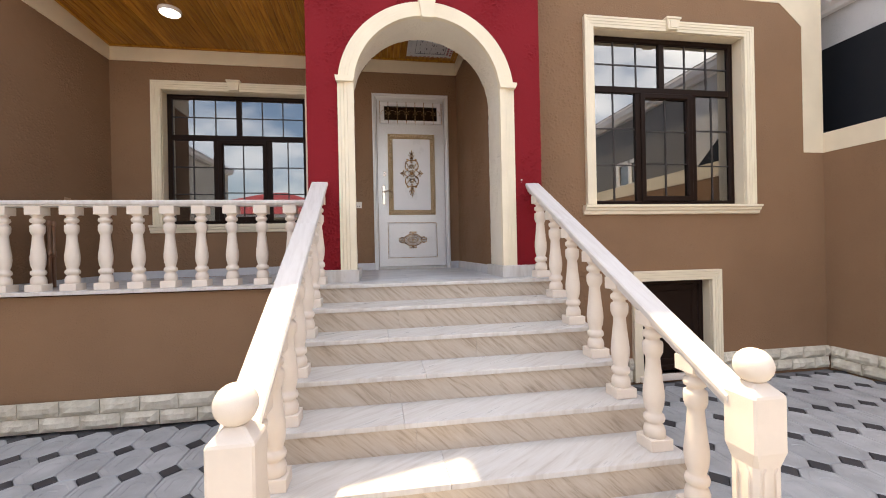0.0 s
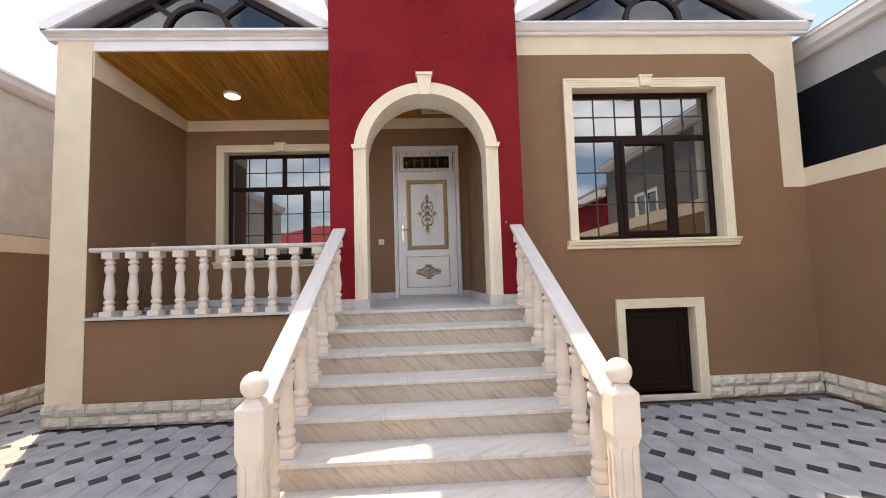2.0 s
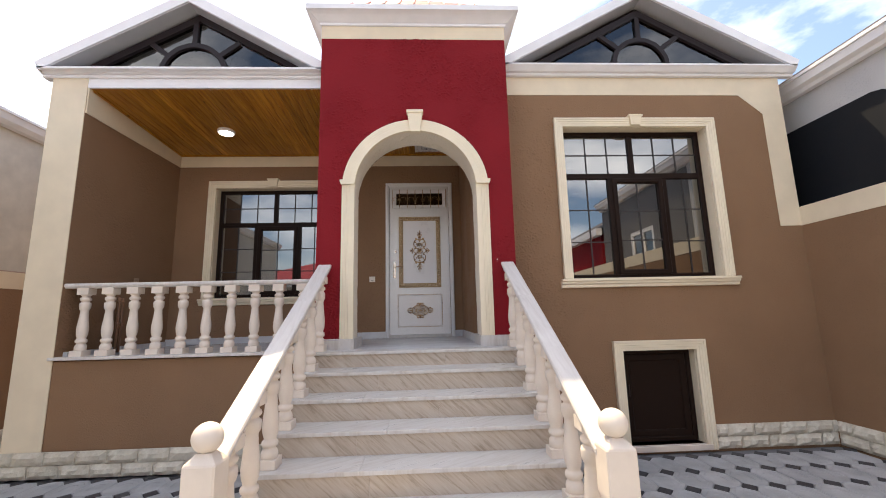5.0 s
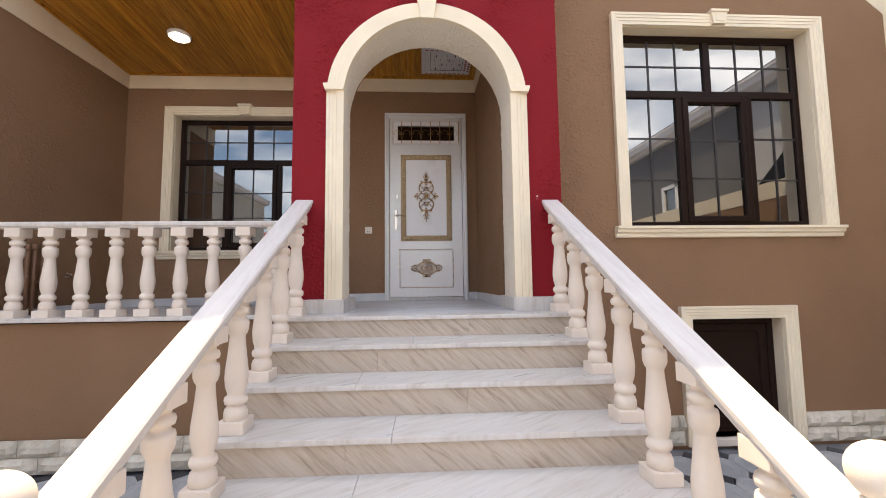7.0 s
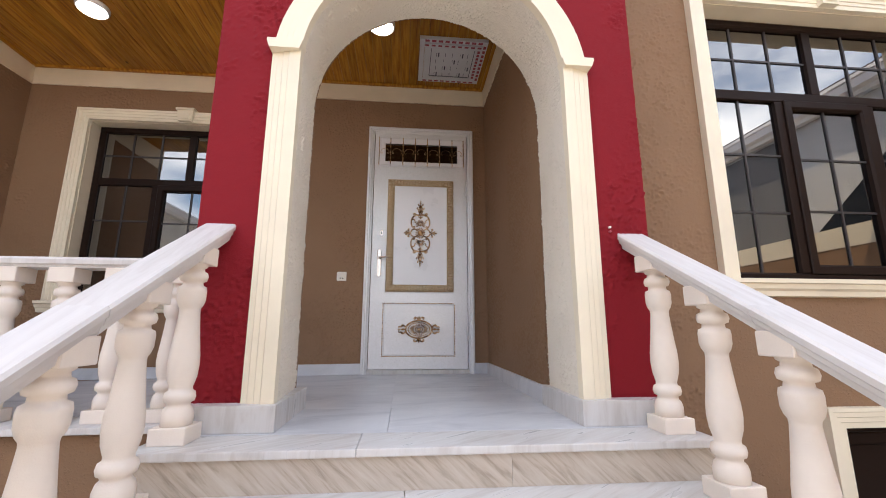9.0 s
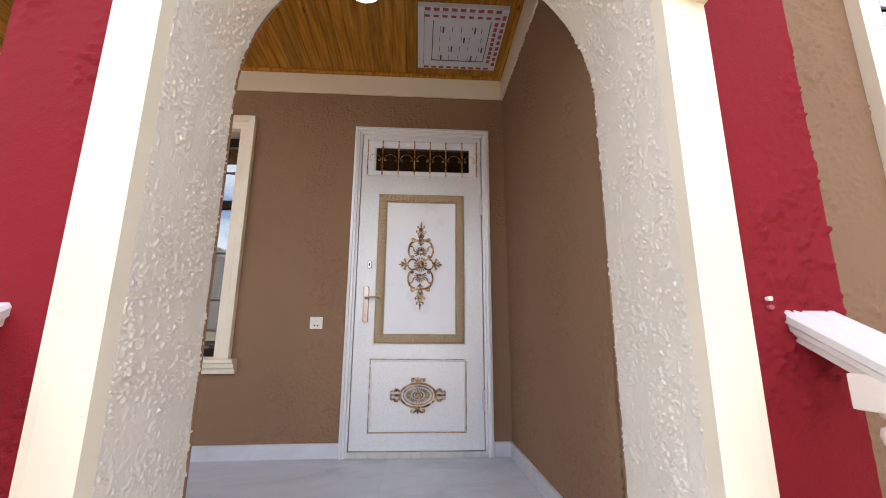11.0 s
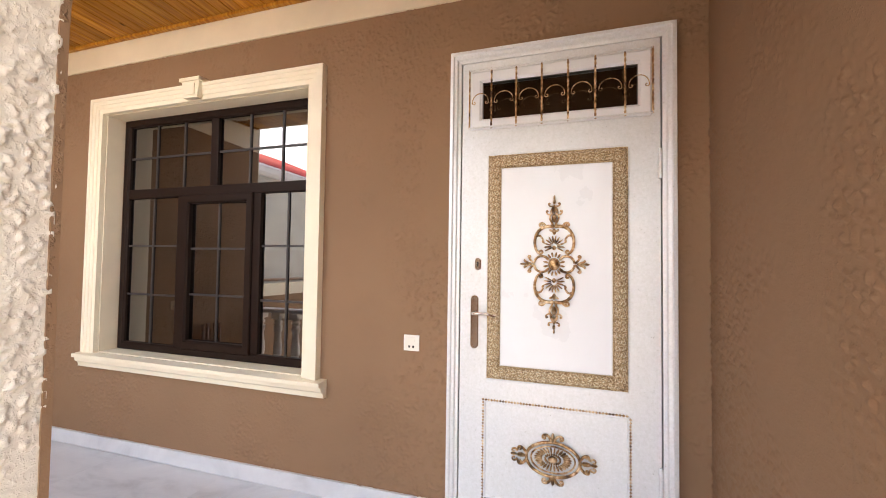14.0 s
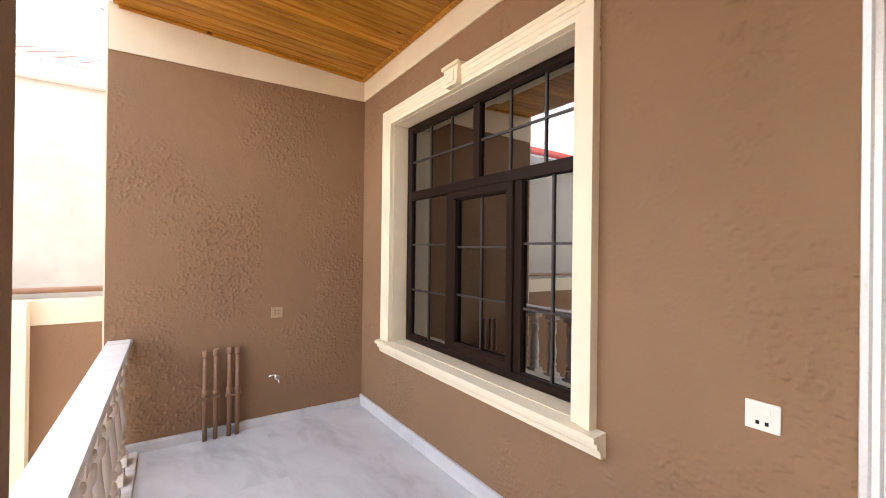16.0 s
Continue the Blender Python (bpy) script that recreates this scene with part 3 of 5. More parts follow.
def baluster_mesh(name, h):
    """Turned limestone baluster with square foot and head."""
    bm = bmesh.new()
    box(bm, -0.066, 0.066, -0.066, 0.066, 0, 0.062, bevel=0.005)
    box(bm, -0.062, 0.062, -0.060, 0.060, h - 0.075, h, bevel=0.005)
    p = [(0.055, 0.05), (0.056, 0.10), (0.050, 0.122), (0.041, 0.132), (0.041, 0.142), (0.052, 0.148), (0.056, 0.165), (0.052, 0.182), (0.042, 0.188), (0.041, 0.20), (0.051, 0.235), (0.0555, 0.28),
         (0.054, 0.32), (0.047, 0.38), (0.041, 0.44), (0.037, 0.49), (0.038, 0.502), (0.046, 0.515), (0.052, 0.535), (0.053, 0.572), (0.050, 0.588), (0.038, 0.594), (0.036, 0.608), (0.049, 0.614), (0.053, 0.630),
         (0.049, 0.646), (0.038, 0.652), (0.036, 0.664), (0.046, 0.670), (0.052, 0.69), (0.050, 0.725)]
    k = (h - 0.03) / 0.725
    lathe(bm, [(r, z * k) for r, z in p], 0, 0, 20)
    return mesh_of(name, bm, M_STONE)


def rail_z(y, fall_rate):
    return 2.072 - fall_rate * (3.72 - y)


RAIL = [(-0.050, -0.078), (0.050, -0.078), (0.054, -0.058), (0.062, -0.052), (0.064, -0.036), (0.071, -0.030), (0.072, -0.010), (0.064, 0.0), (-0.064, 0.0), (-0.072, -0.010), (-0.071, -0.030), (-0.064, -0.036), (-0.062, -0.052), (-0.054, -0.058)]
for cx, rate in ((-0.520, 0.568), (1.482, 0.548)):
    hand = empty("stair_balustrade", "cream limestone stair balustrade with turned balusters and ball newel", "balustrade", group="stair balustrades", at=(cx, 1.445, GZ))
    cuts = (1.47, 2.28, 3.02, Y_RED + 0.01)
    for y0, y1 in zip(cuts, cuts[1:]):
        bm = bmesh.new()
        a = [bm.verts.new((x, y0 + 0.0012 - 1.445, rail_z(y0, rate) + z - GZ)) for x, z in RAIL]
        c = [bm.verts.new((x, y1 - 0.0012 - 1.445, rail_z(y1, rate) + z - GZ)) for x, z in RAIL]
        bm.faces.new(a)
        bm.faces.new(c[::-1])
        for i in range(len(RAIL)):
            j = (i + 1) % len(RAIL)
            bm.faces.new((a[i], a[j], c[j], c[i]))
        part("handrail", bm, M_RAIL, hand)
    for y, zf in zip((3.58, 3.265, 2.96, 2.635, 2.34, 2.03, 1.725), STEP_Z):
        ob = new("baluster", baluster_mesh("baluster", rail_z(y, rate) - 0.045 - zf))
        ob.parent = hand
        ob.location = (0, y - 1.445, zf - GZ)
    nx0 = 0.034 if cx < 0 else 0.012
    # newel: square shaft with chamfered neck, sunk arched panels, ball
    bm = bmesh.new()
    def ring(hw, z, c=0.008):
        return [bm.verts.new((sx, sy, z)) for sx, sy in ((-hw + c, -hw), (hw - c, -hw), (hw, -hw + c), (hw, hw - c), (hw - c, hw), (-hw + c, hw), (-hw, hw - c), (-hw, -hw + c))]
    rings = [ring(0.088, 0), ring(0.088, 0.14), ring(0.072, 0.165), ring(0.064, 0.185, 0.016), ring(0.064, 0.62, 0.016), ring(0.076, 0.68), ring(0.076, 0.895), ring(0.072, 0.905), ring(0.034, 0.945)]
    for a, c in zip(rings, rings[1:]):
        for i in range(8):
            bm.faces.new((a[i], a[(i + 1) % 8], c[(i + 1) % 8], c[i]))
    bm.faces.new(rings[0][::-1])
    bm.faces.new(rings[-1])
    bmesh.ops.translate(bm, verts=bm.verts, vec=(nx0, -0.02, 0))
    newel = part("newel", bm, M_STONE, hand)
    for rot in range(4):
        bm = bmesh.new()
        prism(bm, [(-0.036, 0.2), (-0.018, 0.2), (-0.018, 0.60), (-0.026, 0.62), (-0.036, 0.60)], "y", -0.073, -0.062)
        prism(bm, [(0.018, 0.2), (0.036, 0.2), (0.036, 0.60), (0.028, 0.62), (0.018, 0.60)], "y", -0.073, -0.062)
        ob = part("fluting", bm, M_STONE, newel)
        ob.matrix_basis = pose(nx0, -0.02, 0, 0, 0, 90 * rot)
    bm = bmesh.new()
    prof = [(0.034, -0.09), (0.030, -0.078)] + [(0.071 * math.cos(radians(a)), 0.071 * math.sin(radians(a))) for a in range(-68, 90, 8)]
    lathe(bm, prof, nx0, -0.02, 28, 1.008)
    part("ball", bm, M_STONE, newel, "round limestone ball finial")

# porch balustrade
porch_rail = empty("porch_balustrade", "white limestone porch balustrade with ten turned balusters", "balustrade", at=(-2.03, 4.08, 1.17))
bm = bmesh.new()
box(bm, X_LW - 0.03 + 2.03, XL + 2.03, -0.135, 0.115, -0.032, 0, bevel=0.005)
part("ledge", bm, M_RAIL, porch_rail, "white marble ledge")
bm = bmesh.new()
prism(bm, [(-0.055, 0.744), (0.055, 0.744), (0.062, 0.756), (0.072, 0.762), (0.074, 0.784), (0.066, 0.796), (-0.066, 0.796), (-0.074, 0.784), (-0.072, 0.762), (-0.062, 0.756)], "x", X_LW + 2.03, XL + 2.03)
part("handrail", bm, M_RAIL, porch_rail)
me = baluster_mesh("baluster", 0.746)
for k in range(10):
    ob = new("baluster", me)
    ob.parent = porch_rail
    ob.location = (-3.244 + 0.2673 * k + 2.03, 0, 0)

# ---------------- windows ----------------
TRIM = [(0.0, 0.0), (0.0, 0.034), (0.030, 0.034), (0.034, 0.040), (0.058, 0.040), (0.062, 0.046), (0.086, 0.046), (0.090, 0.052), (0.111, 0.052), (0.111, 0.0)]


def muntins(bm, x0, x1, z0, z1, cols, rows, y):
    for k in range(1, cols):
        x = x0 + (x1 - x0) * k / cols
        box(bm, x - 0.007, x + 0.007, y, y + 0.008, z0, z1)
    for k in range(1, rows):
        z = z0 + (z1 - z0) * k / rows
        box(bm, x0, x1, y + 0.001, y + 0.007, z - 0.007, z + 0.007)
    return bm


def loop_frame(x0, x1, z0, z1, w, y0, y1):
    """A rectangular frame of four mitred bars with a rounded front."""
    bm = bmesh.new()
    prof = [(0, 0), (0, y1 - y0 - 0.006), (-0.006, y1 - y0), (-w + 0.012, y1 - y0), (-w, y1 - y0 - 0.014), (-w, 0)]
    path = [(x0, z0, -1, -1), (x0, z1, -1, 1), (x1, z1, 1, 1), (x1, z0, 1, -1), (x0, z0, -1, -1)]
    return sweep_xz(bm, path, prof, y1)


def window(name, w, y_face, y_glass, bar, label):
    x0, x1, z0, z1 = w
    win = empty(name, label, "window", "structure")
    W = x1 - x0
    path = [(x0, z0, -1, 0), (x0, z1, -1, 1), (x1, z1, 1, 1), (x1, z0, 1, 0)]
    part("surround", sweep_xz(bmesh.new(), path, TRIM, y_face), M_CREAM, win, "cream fluted plaster surround")
    xc = (x0 + x1) / 2
    bm = bmesh.new()
    prism(bm, [(xc - 0.062, z1 + 0.005), (xc + 0.062, z1 + 0.005), (xc + 0.078, z1 + 0.118), (xc - 0.078, z1 + 0.118)], "y", y_face - 0.075, y_face)
    box(bm, xc - 0.088, xc + 0.088, y_face - 0.088, y_face, z1 + 0.118, z1 + 0.140)
    box(bm, xc - 0.040, xc + 0.040, y_face - 0.082, y_face - 0.075, z1 + 0.025, z1 + 0.10)
    part("keystone", bm, M_CREAM, win)
    bm = bmesh.new()
    prism(bm, [(y_face, z0 - 0.11), (y_face - 0.036, z0 - 0.105), (y_face - 0.042, z0 - 0.075), (y_face - 0.060, z0 - 0.062), (y_face - 0.066, z0 - 0.035), (y_face - 0.084, z0 - 0.030), (y_face - 0.084, z0 - 0.006), (y_face, z0)], "x", x0 - 0.150, x1 + 0.158)
    part("sill", bm, M_CREAM, win)
    bm = bmesh.new()
    box(bm, x0, x0 + 0.006, y_face + 0.001, y_glass, z0, z1)
    box(bm, x1 - 0.006, x1, y_face + 0.001, y_glass, z0, z1)
    box(bm, x0 + 0.006, x1 - 0.006, y_face + 0.001, y_glass, z1 - 0.006, z1)
    box(bm, x0 + 0.006, x1 - 0.006, y_face + 0.001, y_glass, z0, z0 + 0.006)
    part("reveal", bm, M_CREAM_SMOOTH, win, "cream painted reveal")
    y0, y1 = y_glass, y_glass + 0.07
    a, b, c, d = x0 + 0.006, x1 - 0.006, z0 + 0.006, z1 - 0.006
    frame_ob = part("window_frame", loop_frame(a, b, c, d, 0.055, y0, y1), M_PVC, win, "dark brown plastic frame")
    zb = z0 + (z1 - z0) * bar
    xs0, xs1 = x0 + 0.335 * W, x0 + 0.715 * W
    for q in ((a + 0.055, b - 0.055, y0 + 0.004, y1, zb - 0.036, zb + 0.036), (xc - 0.034, xc + 0.034, y0 + 0.005, y1, zb + 0.036, d - 0.055), (xs0 - 0.034, xs0 + 0.034, y0 + 0.005, y1, c + 0.055, zb - 0.036), (xs1 - 0.034, xs1 + 0.034, y0 + 0.005, y1, c + 0.055, zb - 0.036)):
        part("mullion", boxed(*q, bevel=0.006), M_PVC, frame_ob)
    part("sash", loop_frame(xs0 + 0.026, xs1 - 0.026, c + 0.048, zb - 0.030, 0.062, y0 - 0.012, y1 - 0.01), M_PVC, win, "dark brown opening sash")
    part("sash_handle", box(box(bmesh.new(), xs0 + 0.045, xs0 + 0.068, y1, y1 + 0.02, z0 + 0.52, z0 + 0.59), xs0 + 0.050, xs0 + 0.105, y1 + 0.02, y1 + 0.032, z0 + 0.55, z0 + 0.565), M_WHITE_METAL, win, "white window handle")
    yg = y0 + 0.030
    panes = ((a + 0.05, xc - 0.03, zb + 0.03, d - 0.05, 3, 2), (xc + 0.03, b - 0.05, zb + 0.03, d - 0.05, 3, 2),
             (a + 0.05, xs0 - 0.03, c + 0.05, zb - 0.03, 2, 3), (xs0 + 0.082, xs1 - 0.082, c + 0.105, zb - 0.086, 2, 3), (xs1 + 0.03, b - 0.05, c + 0.05, zb - 0.03, 2, 3))
    for p in panes:
        pane = part("pane", boxed(p[0], p[1], yg, yg + 0.005, p[2], p[3]), M_GLASS, win)
        pane.visible_shadow = False
        part("muntin", muntins(bmesh.new(), *p, yg - 0.009), M_MUNTIN, pane)
    return win


window("window_1", WIN_R, Y_RIGHT, Y_RIGHT + 0.13, 0.687, "dark brown framed window with cream plaster surround and keystone")
window("window_2", WIN_L, Y_DOOR, Y_DOOR + 0.13, 0.672, "dark brown framed porch window with cream surround and sill")

# cellar door
x0, x1, z0, z1 = CELLAR
door2 = empty("door_2", "dark brown panelled cellar door in a cream surround", "door", "structure")
path = [(x0, GZ, -1, 0), (x0, z1, -1, 1), (x1, z1, 1, 1), (x1, GZ, 1, 0)]
part("surround", sweep_xz(bmesh.new(), path, TRIM, Y_RIGHT), M_CREAM, door2, "cream fluted plaster surround")
bm = bmesh.new()
box(bm, x0, x0 + 0.006, Y_RIGHT + 0.001, 4.26, z0, z1)
box(bm, x1 - 0.006, x1, Y_RIGHT + 0.001, 4.26, z0, z1)
box(bm, x0 + 0.006, x1 - 0.006, Y_RIGHT + 0.001, 4.26, z1 - 0.006, z1)
part("reveal", bm, M_CREAM_SMOOTH, door2)
part("threshold", boxed(x0 - 0.05, x1 + 0.05, Y_RIGHT - 0.06, 4.26, GZ, z0, bevel=0.006), M_STONE, door2, "pale stone threshold")
part("door_frame", loop_frame(x0 + 0.006, x1 - 0.006, z0 + 0.002, z1 - 0.006, 0.055, 4.20, 4.26), M_PVC, door2)
leaf = part("leaf", boxed(x0 + 0.055, x1 - 0.055, 4.235, 4.27, z0 + 0.05, z1 - 0.055), M_PVC, door2)
part("leaf_frame", loop_frame(x0 + 0.062, x1 - 0.062, z0 + 0.055, z1 - 0.062, 0.075, 4.215, 4.2355), M_PVC, leaf)
part("handle", boxed(x0 + 0.085, x0 + 0.103, 4.19, 4.216, 0.53, 0.66, bevel=0.004), M_DARK_METAL, leaf)

# ---------------- entrance door ----------------
M_SILVER, n, l, b = material("patinated_silver_paint", (0.70, 0.70, 0.71), 0.36, 0.22)
sp = noise_node(n, l, 85, 6, 0.72)
sc = ramp_node(n, l, sp.outputs["Fac"], [(0.27, (0.24, 0.21, 0.18)), (0.34, (0.70, 0.70, 0.69)), (0.7, (0.81, 0.81, 0.82))])
l.new(sc.outputs["Color"], b.inputs["Base Color"])
sb = bump_node(n, l, sp.outputs["Fac"], 0.35, 0.002)
l.new(sb.outputs["Normal"], b.inputs["Normal"])
M_DOOR_PANEL = painted("white_enamel", (0.83, 0.83, 0.85), 0.3, grain=70, amount=0.06, spread=0.02)
# dark and pale mottling puts the ornaments' shadows and highlights into the colour
M_GOLD, n, l, b = material("antique_gold_shaded", (0.46, 0.29, 0.12), 0.30, 0.6)
gp = noise_node(n, l, 34, 4, 0.6)
gc = ramp_node(n, l, gp.outputs["Fac"], [(0.36, (0.07, 0.035, 0.014)), (0.49, (0.40, 0.225, 0.09)), (0.66, (0.86, 0.66, 0.43))])
l.new(gc.outputs["Color"], b.inputs["Base Color"])
# relief shading in the colour: dark where the bump is low, pale where high
M_EMBOSS, n, l, b = material("embossed_gold_strip", (0.6, 0.45, 0.25), 0.36, 0.4)
ep = noise_node(n, l, 230, 2, 0.5)
ec = ramp_node(n, l, ep.outputs["Fac"], [(0.38, (0.24, 0.14, 0.06)), (0.49, (0.58, 0.39, 0.19)), (0.62, (0.88, 0.70, 0.47))])
l.new(ec.outputs["Color"], b.inputs["Base Color"])
eb = bump_node(n, l, ep.outputs["Fac"], 1.0, 0.012)
l.new(eb.outputs["Normal"], b.inputs["Normal"])
M_CHROME = painted("worn_chrome", (0.60, 0.50, 0.43), 0.18, 1.0, amount=0.03)
M_SWITCH = painted("white_switch_plastic", (0.80, 0.76, 0.68), 0.35, amount=0.02)
M_BLACK = painted("black_slot", (0.01, 0.01, 0.01), 0.5)

door = empty("door_1", "silver white metal entrance door with gold ornaments and a barred transom", "door", "structure")
DX0, DX1, DZ1 = DOOR[0], DOOR[1], DOOR[3]
FR = [(-0.004, -0.03), (-0.004, 0.018), (0.010, 0.022), (0.016, 0.034), (0.030, 0.036), (0.036, 0.044), (0.052, 0.042), (0.056, 0.030), (0.056, 0.0)]
path = [(DX0, FZ, -1, 0), (DX0, DZ1, -1, 1), (DX1, DZ1, 1, 1), (DX1, FZ, 1, 0)]
part("door_frame", sweep_xz(bmesh.new(), path, FR, Y_DOOR), M_SILVER, door, "moulded silver door frame")
part("threshold", boxed(DX0, DX1, Y_DOOR - 0.03, Y_DOOR + 0.12, FZ, FZ + 0.04, bevel=0.004), M_TREAD, door, "grey marble threshold")
YL = Y_DOOR - 0.012              # face of the leaf
LX0, LX1, LZ0, LZ1 = DX0 + 0.011, DX1 - 0.011, FZ + 0.045, DZ1 - 0.006
T = (0.109, 0.874, 3.33, 3.556)   # transom glass
bm = grid_wall(bmesh.new(), (LX0, LX1), (LZ0, LZ1), [T], YL, YL + 0.06)
leaf = part("leaf", bm, M_SILVER, door, "silver white patinated metal leaf")
part("transom_frame", loop_frame(0.049, 0.930, 3.288, 3.604, 0.058, YL - 0.010, YL), M_DOOR_PANEL, leaf, "white transom frame")
tg = part("transom_glass", boxed(T[0] - 0.004, T[1] + 0.004, YL + 0.02, YL + 0.025, T[2] - 0.004, T[3] + 0.004), M_GLASS, leaf)
tg.visible_shadow = False
grille = part("transom_grille", tube(bmesh.new(), [(0.046, YL - 0.03, 3.288), (0.046, YL - 0.03, 3.606)], 0.0045), M_GOLD, leaf, "twisted wrought iron bars")


def twisted(x0, z0, x1, z1, y, r=0.0055):
    """A square bar twisted along its length."""
    bm = bmesh.new()
    d = Vector((x1 - x0, 0, z1 - z0))
    n_seg = max(6, int(d.length / 0.008))
    u = d.normalized()
    s = Vector((u.z, 0, -u.x))
    prev = None
    for i in range(n_seg + 1):
        c = Vector((x0, y, z0)) + d * (i / n_seg)
        row = []
        for k in range(4):
            an = i * 0.55 + k * math.pi / 2
            row.append(bm.verts.new(c + r * (math.cos(an) * s + math.sin(an) * Vector((0, 1, 0)))))
        if prev:
            for k in range(4):
                bm.faces.new((prev[k], prev[(k + 1) % 4], row[(k + 1) % 4], row[k]))
        prev = row
    return bm


BARS = (0.164, 0.294, 0.423, 0.551, 0.679, 0.813)
YB = YL - 0.028
for x in BARS:
    part("bar", twisted(x, 3.286, x, 3.608, YB), M_GOLD, grille)
for z in (3.602, 3.292):
    part("bar", twisted(0.046, z, 0.933, z, YB - 0.004), M_SILVER, grille)
part("bar", twisted(0.933, 3.288, 0.933, 3.606, YB), M_GOLD, grille)


def spiral(cx, cz, r0, turns, start, way, y, steps=14):
    return [(cx + r0 * (1 - 0.8 * k / steps) * math.cos(start + way * 2 * math.pi * turns * k / steps), y, cz + r0 * (1 - 0.8 * k / steps) * math.sin(start + way * 2 * math.pi * turns * k / steps)) for k in range(steps + 1)]


xs = (0.046, *BARS, 0.933)
for x0, x1 in zip(xs, xs[1:]):
    bm = bmesh.new()
    w, zc = x1 - x0, 3.43
    arc_pts = [(x0 + w / 2 - (w / 2 - 0.016) * math.cos(math.pi * k / 14), YB - 0.004, zc + 0.045 * math.sin(math.pi * k / 14)) for k in range(15)]
    tube(bm, spiral(x0 + 0.026, zc - 0.003, 0.011, 0.8, math.pi, 1, YB - 0.004)[::-1] + arc_pts + spiral(x1 - 0.026, zc - 0.003, 0.011, 0.8, 0, -1, YB - 0.004), 0.0025, 5)
    part("scroll", bm, M_GOLD, grille)


def beads(bm, x0, x1, z0, z1, y, r, step):
    """A row of small beads round a rectangle."""
    pts = []
    for a, b_, fx in ((x0, x1, True), (z0, z1, False)):
        m = max(2, int((b_ - a) / step))
        for k in range(m):
            v = a + (b_ - a) * k / m
            pts += [(v, z0), (v, z1)] if fx else [(x0, v), (x1, v)]
    for x, z in pts:
        o = [bm.verts.new(p) for p in ((x - r, y, z), (x, y, z - r), (x + r, y, z), (x, y, z + r), (x, y - r, z))]
        for q in ((0, 1, 4), (1, 2, 4), (2, 3, 4), (3, 0, 4)):
            bm.faces.new([o[i] for i in q]).smooth = True
    return bm


def panel_moulding(name, x0, x1, z0, z1, w, proud, mat, bead):
    path = [(x0, z0, -1, -1), (x0, z1, -1, 1), (x1, z1, 1, 1), (x1, z0, 1, -1), (x0, z0, -1, -1)]
    prof = [(0, 0), (0, proud * 0.55), (-w * 0.15, proud * 0.6), (-w * 0.25, proud), (-w * 0.5, proud * 1.1), (-w * 0.75, proud), (-w * 0.85, proud * 0.6), (-w, proud * 0.5), (-w, 0)]
    ob = part(name, sweep_xz(bmesh.new(), path, prof, YL), mat, leaf, "gold embossed panel moulding")
    bm = bmesh.new()
    beads(bm, x0 - 0.004, x1 + 0.004, z0 - 0.004, z1 + 0.004, YL - 0.003, 0.0075, 0.0150)
    if bead > 1:
        beads(bm, x0 + w + 0.002, x1 - w - 0.002, z0 + w + 0.002, z1 - w - 0.002, YL - 0.003, 0.0075, 0.0150)
    part("beading", bm, M_SILVER if bead > 1 else M_GOLD, ob, "row of small beads")


# paler than the strip below: the relief's bright tops are put into the colour
M_LEAF = painted("pale_gold_leaf", (0.95, 0.81, 0.60), 0.33, 0.3, grain=90, amount=0.2, spread=0.18)


def boss(bm, cx, cz, u, v, y, h):
    """A small pointed leaf of eight faces; u and v are its half axes in the door's plane."""
    rim = [bm.verts.new((cx + p[0], y, cz + p[1])) for p in (u, ((u[0] + v[0]) * 0.62, (u[1] + v[1]) * 0.62), v, ((v[0] - u[0]) * 0.62, (v[1] - u[1]) * 0.62), (-u[0], -u[1]), (-(u[0] + v[0]) * 0.62, -(u[1] + v[1]) * 0.62), (-v[0], -v[1]), ((u[0] - v[0]) * 0.62, (u[1] - v[1]) * 0.62))]
    top = bm.verts.new((cx, y - h, cz))
    for i in range(8):
        bm.faces.new((rim[i], rim[(i + 1) % 8], top)).smooth = True


